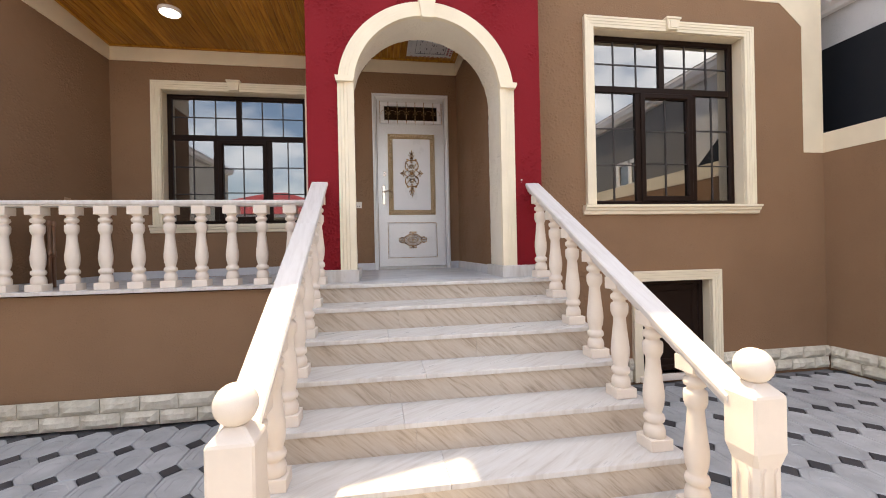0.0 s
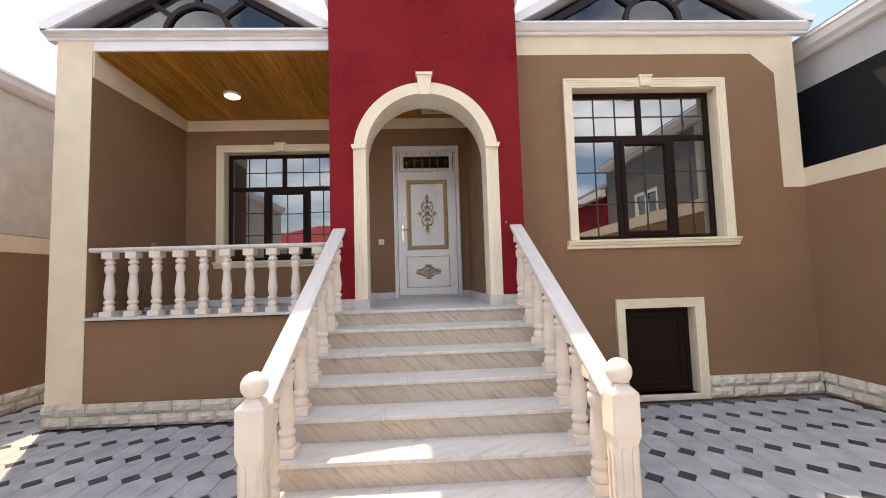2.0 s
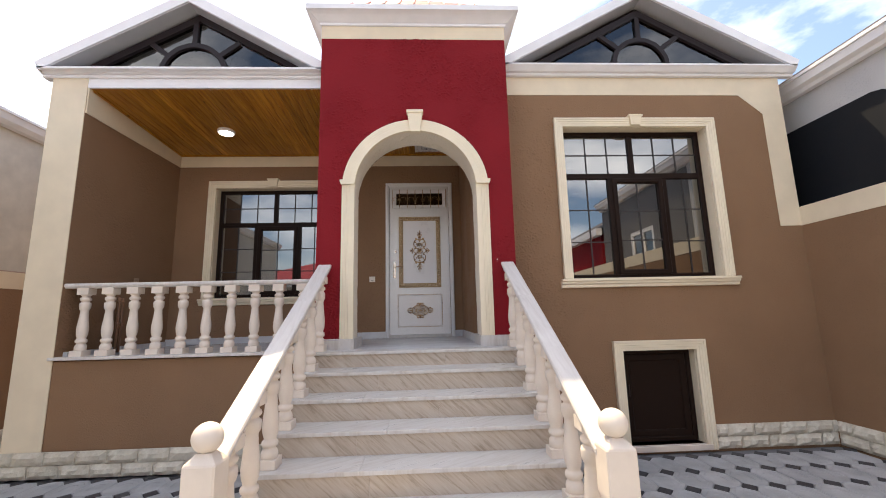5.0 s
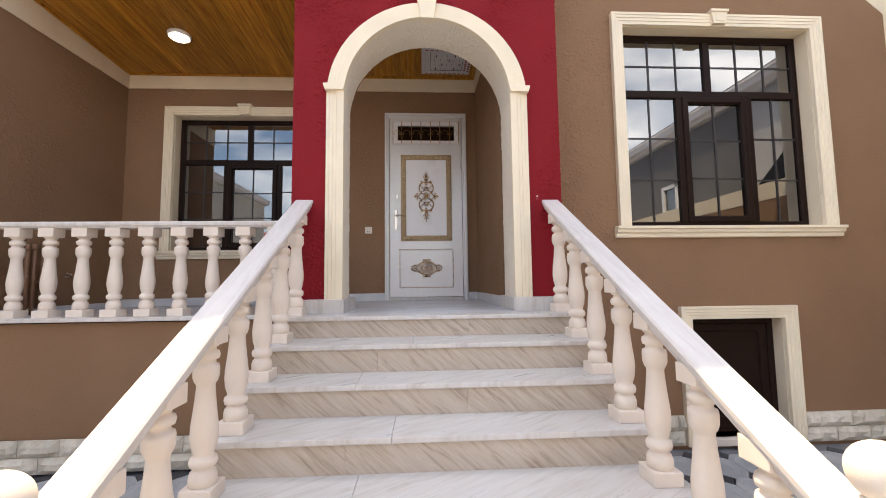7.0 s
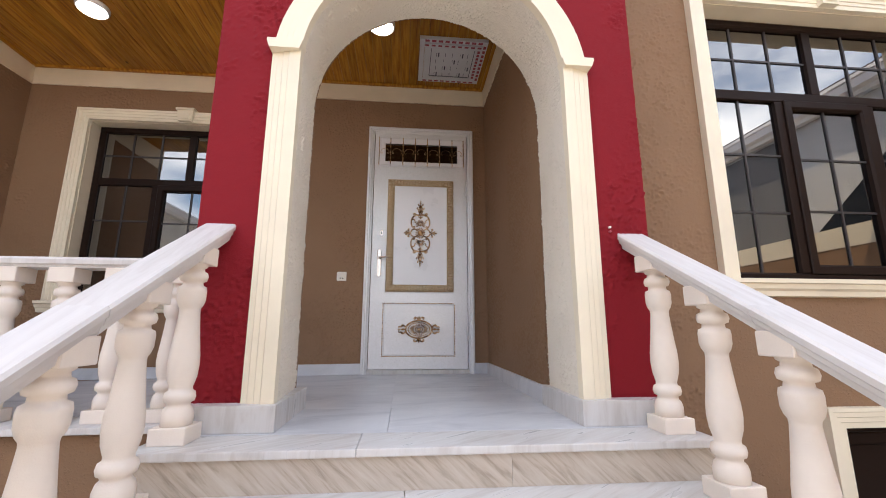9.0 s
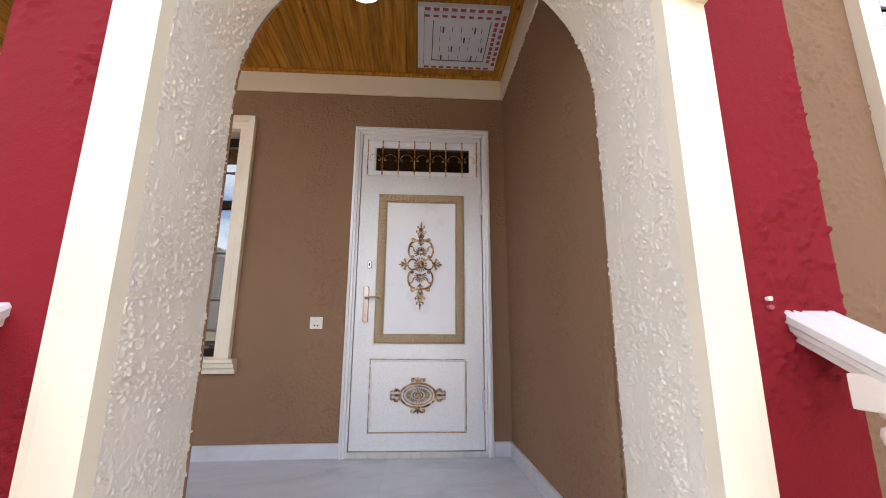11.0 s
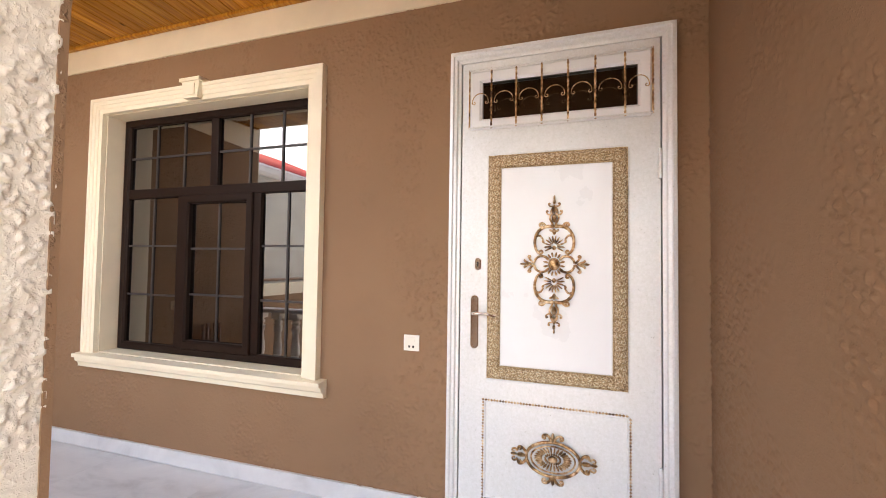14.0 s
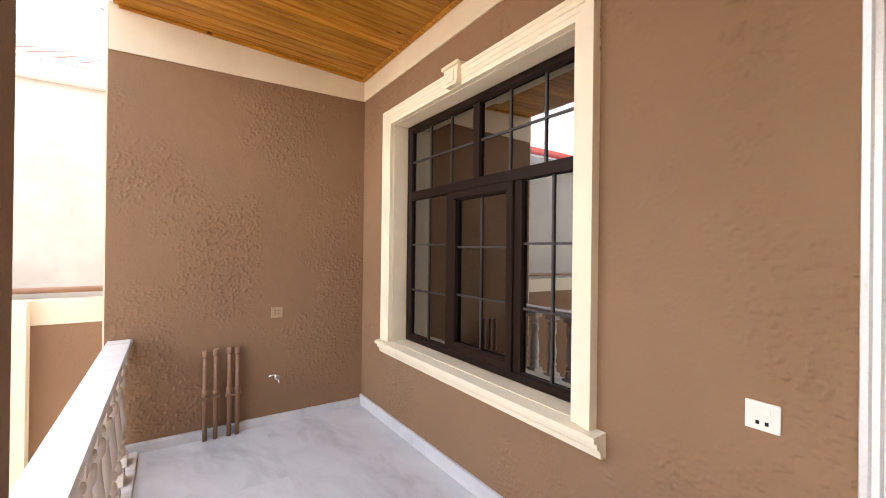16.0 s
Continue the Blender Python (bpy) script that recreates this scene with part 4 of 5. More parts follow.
def strip_relief(parent, x0, x1, z0, z1, w, y):
    """Running leaf scroll cast on the four strips of the moulding."""
    c = w / 2
    for a, b_ in (((x0 + c, z0 + c), (x1 - c, z0 + c)), ((x1 - c, z0 + c), (x1 - c, z1 - c)), ((x1 - c, z1 - c), (x0 + c, z1 - c)), ((x0 + c, z1 - c), (x0 + c, z0 + c))):
        bm = bmesh.new()
        d = Vector((b_[0] - a[0], b_[1] - a[1]))
        m = int(d.length / 0.030)
        d /= d.length
        nrm = Vector((-d.y, d.x))
        step = math.hypot(b_[0] - a[0], b_[1] - a[1]) / m
        for k in range(m):
            p = Vector(a) + d * (k + 0.5) * step
            flip = 1 if k % 2 else -1

            def leaf_at(du, dv, along, ang, ru, rv, h):
                q = p + d * du + nrm * dv * flip
                e = (d * math.cos(ang) + nrm * math.sin(ang) * flip)
                f = Vector((-e.y, e.x))
                boss(bm, q.x, q.y, tuple(e * ru), tuple(f * rv), y + along, h)
            leaf_at(0.0, 0.004, 0.0, 0.5, 0.013, 0.0042, 0.006)
            leaf_at(-0.006, -0.010, 0.001, -0.7, 0.010, 0.0034, 0.005)
            leaf_at(0.007, -0.013, 0.002, 0.2, 0.008, 0.0030, 0.005)
            leaf_at(-0.009, 0.014, 0.001, 1.2, 0.009, 0.0032, 0.005)
            leaf_at(0.009, 0.016, 0.002, -0.3, 0.008, 0.0030, 0.005)
            leaf_at(0.0, 0.021, 0.003, 0.0, 0.005, 0.0030, 0.004)
            leaf_at(0.002, -0.021, 0.003, 0.0, 0.005, 0.0030, 0.004)
        part("leaf_scroll", bm, M_LEAF, parent, "pale gold cast leaf scroll")


panel_moulding("upper_moulding", 0.149, 0.827, 1.976, 3.142, 0.068, 0.020, M_EMBOSS, 2)
strip_relief(bpy.data.objects["upper_moulding"], 0.149, 0.827, 1.976, 3.142, 0.068, YL - 0.0195)
part("upper_panel", boxed(0.22, 0.757, YL - 0.005, YL, 2.046, 3.072), M_DOOR_PANEL, leaf, "white enamelled panel")
panel_moulding("lower_moulding", 0.135, 0.833, 1.360, 1.857, 0.012, 0.008, M_SILVER, 1)


def blob(bm, cx, cz, rx, rz, ry, y, ang=0.0):
    m = Matrix.Translation((cx, y, cz)) @ Matrix.Rotation(-ang, 4, "Y") @ Matrix.Diagonal((rx, ry, rz, 1))
    r = bmesh.ops.create_uvsphere(bm, u_segments=10, v_segments=6, radius=1.0, matrix=m)
    for v in r["verts"]:
        for f in v.link_faces:
            f.smooth = True


def ornament(name, cx, cz, strokes, blobs, middle, label):
    """Cast ornament: strokes and blobs of one quarter, mirrored to four."""
    bm = bmesh.new()
    y = YL - 0.012
    for sx in (1, -1):
        for sz in (1, -1):
            for pts, r0, r1 in strokes:
                q = [(cx + sx * px, y - 0.004 * math.sin(3.1 * i / len(pts)), cz + sz * pz) for i, (px, pz) in enumerate(pts)]
                tube(bm, q, [1.05 * (r0 + (r1 - r0) * i / (len(q) - 1)) for i in range(len(q))], 7)
            for bx, bz, rx, rz, an in blobs:
                blob(bm, cx + sx * bx, cz + sz * bz, rx, rz, 0.013, y + 0.002, an * sx * sz)
    blob(bm, cx, cz, *middle, 0.022, y)
    return part(name, bm, M_GOLD, leaf, label)


def s2(cx, cz, r0, turns, start, way, steps=12):
    return [(x, z) for x, _, z in spiral(cx, cz, r0, turns, start, way, 0, steps)]


def curve2(p0, p1, p2, p3, steps=12):
    out = []
    for k in range(steps + 1):
        t = k / steps
        u = 1 - t
        out.append(tuple(u * u * u * a + 3 * u * u * t * b_ + 3 * u * t * t * c + t * t * t * d for a, b_, c, d in zip(p0, p1, p2, p3)))
    return out


strokes = [
    # outer C-scroll, its curls, inner loops, side arms, finial curls
    (curve2((0.004, 0.188), (0.055, 0.200), (0.100, 0.165), (0.094, 0.098)) + curve2((0.094, 0.098), (0.091, 0.070), (0.078, 0.052), (0.062, 0.050), 6)[1:] + s2(0.066, 0.062, 0.012, 0.8, -1.6, -1, 8), 0.0085, 0.0045),
    (curve2((0.038, 0.182), (0.045, 0.205), (0.062, 0.214), (0.072, 0.200), 7) + s2(0.062, 0.196, 0.010, 0.8, 0.3, -1, 8), 0.0060, 0.0035),
    (curve2((0.086, 0.140), (0.072, 0.150), (0.060, 0.140), (0.052, 0.118), 7), 0.0060, 0.0040),
    (curve2((0.026, 0.022), (0.045, 0.050), (0.092, 0.046), (0.098, 0.004)), 0.0062, 0.0055),
    (curve2((0.098, 0.004), (0.110, 0.012), (0.118, 0.020), (0.126, 0.034), 6) + s2(0.119, 0.036, 0.008, 0.9, 0, 1, 8), 0.0055, 0.0032),
    (curve2((0.108, 0.0), (0.125, 0.006), (0.140, 0.010), (0.147, 0.022), 6), 0.0050, 0.0030),
    (curve2((0.0, 0.186), (0.012, 0.196), (0.008, 0.204), (0.012, 0.212), 6) + curve2((0.012, 0.212), (0.026, 0.226), (0.024, 0.248), (0.006, 0.258), 7)[1:], 0.0060, 0.0045),
    (curve2((0.014, 0.250), (0.026, 0.246), (0.040, 0.252), (0.038, 0.264), 6) + s2(0.033, 0.264, 0.006, 0.8, 0, 1, 7), 0.0042, 0.0026),
    (curve2((0.008, 0.292), (0.018, 0.288), (0.030, 0.294), (0.027, 0.304), 6) + s2(0.023, 0.303, 0.005, 0.8, 0, 1, 7), 0.0038, 0.0024),
]
blobs = [(0.0, 0.232, 0.013, 0.022, 0), (0.010, 0.274, 0.007, 0.021, 0.42), (0.0, 0.279, 0.008, 0.022, 0), (0.0, 0.314, 0.008, 0.013, 0), (0.0, 0.334, 0.005, 0.013, 0),
         (0.130, 0.0, 0.018, 0.008, 0), (0.153, 0.0, 0.016, 0.006, 0), (0.142, 0.011, 0.012, 0.004, 0.6), (0.0, 0.163, 0.010, 0.016, 0), (0.014, 0.168, 0.012, 0.006, 0.5),
         (0.054, 0.112, 0.010, 0.006, 0.9)]
# palmettes above and below the middle, and a ring of short petals round the boss
blobs += [(0.032 * math.cos(a), 0.090 + 0.034 * math.sin(a), 0.021, 0.0042, a) for a in [radians(v) for v in (-28, -6, 16, 38, 60, 80)]]
blobs += [(0.041 * math.cos(a), 0.048 * math.sin(a), 0.013, 0.0052, a) for a in [radians(v) for v in (12, 34, 56, 78)]]
blobs += [(0.0, 0.082, 0.010, 0.012, 0)]
ornament("upper_ornament", 0.487, 2.573, strokes, blobs, (0.030, 0.032), "cast gold scrollwork ornament")
strokes = [
    ([(0.128 * math.cos(a * math.pi / 28), 0.083 * math.sin(a * math.pi / 28)) for a in range(15)], 0.007, 0.007),
    ([(0.105 * math.cos(a * math.pi / 28), 0.064 * math.sin(a * math.pi / 28)) for a in range(15)], 0.004, 0.004),
    (curve2((0.125, 0.01), (0.145, 0.05), (0.175, 0.05), (0.168, 0.024)) + s2(0.160, 0.030, 0.010, 0.8, 0, 1), 0.007, 0.004),
    (s2(0.190, 0.018, 0.015, 0.9, 3.1, -1), 0.005, 0.003),
    (curve2((0.008, 0.085), (0.012, 0.11), (0.03, 0.125), (0.048, 0.112)) + s2(0.04, 0.104, 0.010, 0.8, 0.6, -1), 0.007, 0.004),
]
blobs = [(0.070 * math.cos(a), 0.043 * math.sin(a), 0.021 - 0.006 * math.sin(a), 0.0046, math.atan2(0.043 * math.sin(a), 0.070 * math.cos(a))) for a in [(k + 0.5) * math.pi / 14 for k in range(7)]]
blobs += [(0.036 * math.cos(a), 0.023 * math.sin(a), 0.005, 0.005, 0) for a in [(k + 0.5) * math.pi / 10 for k in range(5)]]
blobs += [(0.0, 0.105, 0.009, 0.022, 0), (0.155, 0.0, 0.024, 0.010, 0), (0.192, 0.0, 0.016, 0.006, 0)]
ornament("lower_ornament", 0.485, 1.610, strokes, blobs, (0.024, 0.016), "cast gold sunburst ornament")

def capsule(cx, z0, z1, hw, y0, y1):
    """A flat plate with round ends and a chamfered face."""
    bm = bmesh.new()
    rows = []
    for r, y in ((hw, y1), (hw, y0 + 0.003), (hw - 0.004, y0)):
        ring = [(cx + r * math.cos(a), z1 - hw + r * math.sin(a)) for a in [math.pi * k / 10 for k in range(11)]]
        ring += [(cx - r * math.cos(a), z0 + hw - r * math.sin(a)) for a in [math.pi * k / 10 for k in range(11)]]
        rows.append([bm.verts.new((x, y, z)) for x, z in ring])
    for p, q in zip(rows, rows[1:]):
        for i in range(len(p)):
            j = (i + 1) % len(p)
            bm.faces.new((p[i], p[j], q[j], q[i]))
    bm.faces.new(rows[-1])
    return bm


bm = capsule(0.080, 2.122, 2.402, 0.021, YL - 0.012, YL)
tube(bm, [(0.080, YL - 0.005, 2.31), (0.080, YL - 0.045, 2.31), (0.095, YL - 0.055, 2.311), (0.15, YL - 0.056, 2.313), (0.198, YL - 0.05, 2.300)], [0.010, 0.009, 0.009, 0.008, 0.006], 8)
handle = part("door_handle", bm, M_CHROME, leaf, "chrome lever handle on a long plate")
part("keyhole", lathe(bmesh.new(), [(0.008, -0.02), (0.008, 0.0)], 0, 0, 8), M_BLACK, handle)
bpy.context.view_layer.update()
bpy.data.objects["keyhole"].matrix_world = Matrix.Translation((0.080, YL - 0.0105, 2.185)) @ Matrix.Rotation(math.pi / 2, 4, "X") @ Matrix.Diagonal((1, 1, 0.05, 1))
bm = capsule(0.095, 2.535, 2.600, 0.017, YL - 0.008, YL)
lock = part("lock", bm, M_CHROME, leaf, "chrome lock plate")
part("keyhole", boxed(0.091, 0.099, YL - 0.009, YL - 0.006, 2.555, 2.58), M_BLACK, lock)
for z in (1.50, 2.98):
    bm = bmesh.new()
    lathe(bm, [(0.009, 0), (0.010, 0.004), (0.010, 0.141), (0.009, 0.145)], DX1 - 0.015, YL - 0.010, 10, z)
    part("hinge", bm, M_SILVER, door)

# ---------------- porch fittings ----------------
def switch(name, m, label):
    ob = new(name)
    ob.matrix_basis = m
    tagged(ob, label, "wall switch")
    part("plate", boxed(-0.046, 0.046, -0.010, 0, -0.044, 0.044, bevel=0.003), M_SWITCH, ob)
    part("rocker", boxed(-0.022, 0.022, -0.014, -0.009, 0.004, 0.032, bevel=0.002), M_SWITCH, ob)
    for x in (-0.012, 0.012):
        part("socket_hole", boxed(x - 0.005, x + 0.005, -0.0108, -0.009, -0.026, -0.014), M_BLACK, ob)
    return ob


switch("wall_switch", pose(-0.282, Y_DOOR, 2.122), "white plastic switch with socket beside the door")
M_SWITCH2 = painted("tan_socket_plastic", (0.40, 0.27, 0.17), 0.4, amount=0.02)
ob = new("wall_socket")
ob.matrix_basis = pose(X_LW, 5.125, 2.085, 0, 0, 90)
tagged(ob, "tan plastic socket on the porch end wall", "wall socket")
part("plate", boxed(-0.046, 0.046, -0.010, 0, -0.046, 0.046, bevel=0.003), M_SWITCH2, ob)
for x, z in ((-0.014, 0.014), (0.014, 0.014), (-0.014, -0.014), (0.014, -0.014)):
    part("socket_hole", boxed(x - 0.004, x + 0.004, -0.0108, -0.009, z - 0.004, z + 0.004), M_BLACK, ob)

M_PIPE = painted("brown_painted_pipe", (0.26, 0.14, 0.08), 0.35, amount=0.05)
for y, zt in ((4.600, 1.835), (4.672, 1.845), (4.766, 1.850), (4.823, 1.842)):
    pipe = empty("water_pipe", "brown painted capped pipe stub standing against the wall", "pipe", group="pipe stubs", at=(X_LW + 0.068, y, FZ - 0.038))
    h = zt - FZ + 0.038
    part("tube", lathe(bmesh.new(), [(0.0165, 0), (0.0165, h - 0.03)], 0, 0, 14), M_PIPE, pipe)
    part("cap", lathe(bmesh.new(), [(0.0215, h - 0.05), (0.0225, h - 0.045), (0.0225, h - 0.012), (0.019, h)], 0, 0, 14), M_PIPE, pipe)
    part("coupling", lathe(bmesh.new(), [(0.0175, 0.33), (0.0225, 0.335), (0.0225, 0.375), (0.0175, 0.38)], 0, 0, 14), M_PIPE, pipe)
    part("clamp", box(box(bmesh.new(), -0.068, 0.0, -0.006, 0.006, 0.315, 0.329), -0.024, 0.024, -0.026, 0.026, 0.314, 0.330), M_PIPE, pipe)

tap = empty("water_tap", "small brass and chrome tap on the porch end wall", "tap", at=(X_LW, 5.13, 1.535))
bm = bmesh.new()
tube(bm, [(0, 0, 0), (0.06, 0, 0), (0.075, 0, -0.005), (0.085, 0, -0.03)], [0.012, 0.011, 0.010, 0.009], 10)
tube(bm, [(0, 0, 0), (0.008, 0, 0)], 0.022, 12)
M_TAP = painted("bright_chrome", (0.82, 0.80, 0.76), 0.15, 1.0, amount=0.02)
part("spout", bm, M_TAP, tap)
part("lever", tube(bmesh.new(), [(0.045, 0, 0.008), (0.045, 0, 0.03), (0.05, -0.03, 0.036), (0.055, -0.075, 0.030)], [0.006, 0.006, 0.006, 0.005], 8), M_TAP, tap)


def ceil_z(y):
    return CEIL + 0.047 * (Y_DOOR - y)


M_LAMP, n, l, b = material("lamp_diffuser", (0.9, 0.88, 0.82), 0.5)
b.inputs["Emission Color"].default_value = (1.0, 0.93, 0.82, 1)
b.inputs["Emission Strength"].default_value = 2.4
for x, y in ((-2.312, 5.05), (0.09, 5.02)):
    lamp = empty("ceiling_lamp", "round white surface lamp, lit, on the pine ceiling", "lamp", group="porch lamps", at=(x, y, ceil_z(y) + 0.004))
    part("housing", lathe(bmesh.new(), [(0.118, 0.0), (0.120, -0.010), (0.116, -0.034), (0.106, -0.040)][::-1], 0, 0, 32), M_WHITE_METAL, lamp)
    part("diffuser", lathe(bmesh.new(), [(0.104, -0.0405), (0.098, -0.047), (0.06, -0.050)][::-1], 0, 0, 32), M_LAMP, lamp, "glowing white diffuser")

# attic hatch in film-wrapped white plastic
M_HATCH = painted("white_hatch_plastic", (0.62, 0.62, 0.64), 0.4, amount=0.03)
M_INK = painted("printed_ink", (0.05, 0.05, 0.08), 0.5)
M_TAPE = painted("red_printed_tape", (0.33, 0.06, 0.08), 0.5)
hatch = empty("attic_hatch", "white plastic attic hatch still in printed protective film", "hatch", at=(0.755, 5.445, ceil_z(5.445)))
hx, hy = 0.318, 0.325
def flat_loop(x0, x1, y0, y1, w, z0, z1):
    bm = bmesh.new()
    for q in ((x0, x1, y0, y0 + w), (x0, x1, y1 - w, y1), (x0, x0 + w, y0 + w, y1 - w), (x1 - w, x1, y0 + w, y1 - w)):
        box(bm, *q, z0, z1)
    return bm
part("hatch_frame", flat_loop(-hx, hx, -hy, hy, 0.045, -0.022, 0.012), M_HATCH, hatch)
part("hatch_leaf", flat_loop(-hx + 0.048, hx - 0.048, -hy + 0.048, hy - 0.048, 0.06, -0.034, 0.01), M_HATCH, hatch)
panel = part("hatch_panel", boxed(-hx + 0.108, hx - 0.108, -hy + 0.108, hy - 0.108, -0.026, 0.0), M_HATCH, hatch)
part("panel_bead", flat_loop(-hx + 0.106, hx - 0.106, -hy + 0.106, hy - 0.106, 0.008, -0.0285, -0.024), M_INK, panel)
rng = random.Random(3)
bm = bmesh.new()
for k in range(5):
    for j in range(4):
        cx_, cy_ = -0.15 + 0.075 * k + rng.uniform(-.01, .01), -0.15 + 0.1 * j
        box(bm, cx_, cx_ + 0.004, cy_, cy_ + rng.choice((0.03, 0.05, 0.06)), -0.0272, -0.026)
        if (k + j) % 3 == 0:
            box(bm, cx_ + 0.018, cx_ + 0.03, cy_, cy_ + 0.06, -0.0272, -0.026)
tagged(part("film_print", bm, M_INK, panel, "dark unreadable print on the film"), kind="stuff")
bm = bmesh.new()
for k in range(9):
    u = -0.27 + 0.062 * k
    for q in ((u, u + 0.04, -hy + 0.008, -hy + 0.036), (u, u + 0.04, hy - 0.036, hy - 0.008), (hx - 0.036, hx - 0.010, u, u + 0.04), (u, u + 0.036, -hy + 0.058, -hy + 0.08), (hx - 0.085, hx - 0.06, u * 0.8, u * 0.8 + 0.035)):
        z = -0.0232 if abs(q[2]) > 0.285 or q[0] > 0.26 else -0.0352
        box(bm, *q, z, z + 0.001)
tagged(part("tape_print", bm, M_TAPE, hatch, "red blocks printed on the film"), kind="stuff")

# ---------------- roof edges ----------------
def gable(name, x0, x1, apex, eave_z, apex_z, y_front, base_z, glass_lo, label, arc_c, arc_r, arc_z, eave_bottom, y_wall):
    """A gable: gutter across its foot, raking boards, grey soffit, roof sheets, and a glazed fan."""
    g = empty(name, label, "gable roof", at=(apex, y_front, eave_z))
    o = Vector((apex, y_front, eave_z))
    def put(nm, bm, mat, parent=g, lab=""):
        bmesh.ops.translate(bm, verts=bm.verts, vec=-o)
        return part(nm, bm, mat, parent, lab)
    y, e = y_front, eave_bottom
    prof = [(y_wall, e), (y + 0.10, e), (y + 0.092, e + 0.012), (y + 0.092, e + 0.03), (y + 0.06, e + 0.036), (y + 0.05, e + 0.045), (y + 0.012, eave_z - 0.03), (y, eave_z - 0.022), (y, eave_z), (y + 0.012, eave_z), (y_wall, eave_z + 0.02)]
    put("gutter", prism(bmesh.new(), prof, "x", x0, x1), M_WHITE_METAL, lab="white moulded sheet metal gutter")
    for xa_, sgn in ((x0, 1), (x1, -1)):
        dx, dz = apex - xa_, apex_z - eave_z
        ln = math.hypot(dx, dz)
        nx_, nz_ = -dz / ln * sgn, abs(dx) / ln
        def off(d0, d1):
            return [(xa_ + nx_ * d0, eave_z + nz_ * d0), (apex, apex_z + d0 * ln / abs(dx)), (apex, apex_z + d1 * ln / abs(dx)), (xa_ + nx_ * d1, eave_z + nz_ * d1)]
        put("rake_board", prism(bmesh.new(), off(-0.045, 0.07), "y", y, y + 0.03), M_WHITE_METAL, lab="white sheet metal rake board")
        put("soffit", prism(bmesh.new(), off(-0.05, -0.03), "y", y + 0.03, y_wall + 0.1), M_SOFFIT, lab="grey soffit")
        put("roof_sheet", prism(bmesh.new(), off(-0.03, 0.02), "y", y + 0.03, 9.2), M_ROOF_DARK)
    # glazed fan: triangle, ring and spokes
    yg = y_wall + 0.02
    slope = (apex_z - eave_z) / (apex - x0)
    hw = (glass_lo[1] - glass_lo[0]) / 2
    gx = (glass_lo[0] + glass_lo[1]) / 2
    ztop = base_z + hw * slope
    tri = [(glass_lo[0], base_z), (glass_lo[1], base_z), (gx, ztop)]
    fan = put("fan_window", prism(bmesh.new(), tri, "y", yg + 0.03, yg + 0.036), M_GABLE_GLASS, lab="dark framed fan light in the gable")
    fan.visible_shadow = False
    def fpart(nm, bm):
        bmesh.ops.translate(bm, verts=bm.verts, vec=-o)
        part(nm, bm, M_DARK_METAL, fan)
    w = 0.085
    for sgn in (1, -1):
        p, q = (gx - sgn * hw, base_z), (gx, ztop)
        fpart("fan_rail", prism(bmesh.new(), [p, q, (q[0], q[1] - w * 1.15), (p[0] + sgn * w * 2.1, p[1])], "y", yg - 0.01, yg + 0.03))
    angles = [math.pi * k / 28 for k in range(29)]
    ring = [(arc_c + arc_r * math.cos(a), arc_z + arc_r * math.sin(a)) for a in angles] + [(arc_c + (arc_r - 0.06) * math.cos(a), arc_z + (arc_r - 0.06) * math.sin(a)) for a in angles[::-1]]
    bm = prism(bmesh.new(), ring, "y", yg - 0.008, yg + 0.03)
    fpart("fan_arc", bm)
    for deg in (90, 90 - 52, 90 + 52):
        a = radians(deg)
        far = arc_r + (0.7 if deg == 90 else 0.8)
        # spoke ends at the sloping rail
        if deg == 90:
            far = ztop - arc_z - w
        else:
            t_ = (ztop - arc_z - w * 1.0) / (math.sin(a) + slope * abs(math.cos(a)))
            far = t_
        s_ = Vector((-math.sin(a), math.cos(a))) * 0.03
        p, q = Vector((arc_c, arc_z)) + (arc_r - 0.02) * Vector((math.cos(a), math.sin(a))), Vector((arc_c, arc_z)) + far * Vector((math.cos(a), math.sin(a)))
        fpart("fan_spoke", prism(bmesh.new(), [tuple(p + s_), tuple(q + s_), tuple(q - s_), tuple(p - s_)], "y", yg - 0.006, yg + 0.03))
    fpart("fan_sill", prism(bmesh.new(), [(glass_lo[0], base_z - 0.02), (glass_lo[1], base_z - 0.02), (glass_lo[1], base_z + 0.03), (glass_lo[0], base_z + 0.03)], "y", yg - 0.01, yg + 0.03))
    return g


gable("porch_gable", -3.955, XL - 0.02, -2.285, 4.52, 5.455, 3.87, 4.55, (-3.72, -0.74), "white edged gable over the porch with a dark fan light", -2.285, 0.42, 4.56, 4.435, 4.06)
gable("room_gable", XR + 0.02, 5.47, 3.50, 4.65, 5.70, 3.95, 4.66, (1.86, 5.13), "white edged gable over the room with a dark fan light", 3.49, 0.39, 4.76, 4.535, 4.12)
whole("lintel_strip", boxed(X_LW, XL, 3.99, 4.04, 4.318, 4.434), M_WHITE_METAL, "white sheet metal strip over the porch opening", "fascia", "structure")
whole("eave_panel", boxed(-3.84, XL, 4.041, 4.30, 4.345, 4.50), M_ROOM, "plain panel above the porch ceiling", "panel", "structure")
# attic backs
bm = bmesh.new()
prism(bm, [(-3.8, 4.5), (XL, 4.5), (-2.285, 5.38)], "y", 6.0, 6.05)
prism(bm, [(XR, 4.56), (5.3, 4.56), (3.5, 5.6)], "y", 6.0, 6.05)
whole("wall_attic", bm, M_BEIGE_WALL, "plain attic partition", "wall", "structure")

# tower cornice and hipped cap
cornice = empty("tower_cornice", "cream and white cornice round the top of the red tower", "cornice", at=(0.48, Y_RED, 4.82))
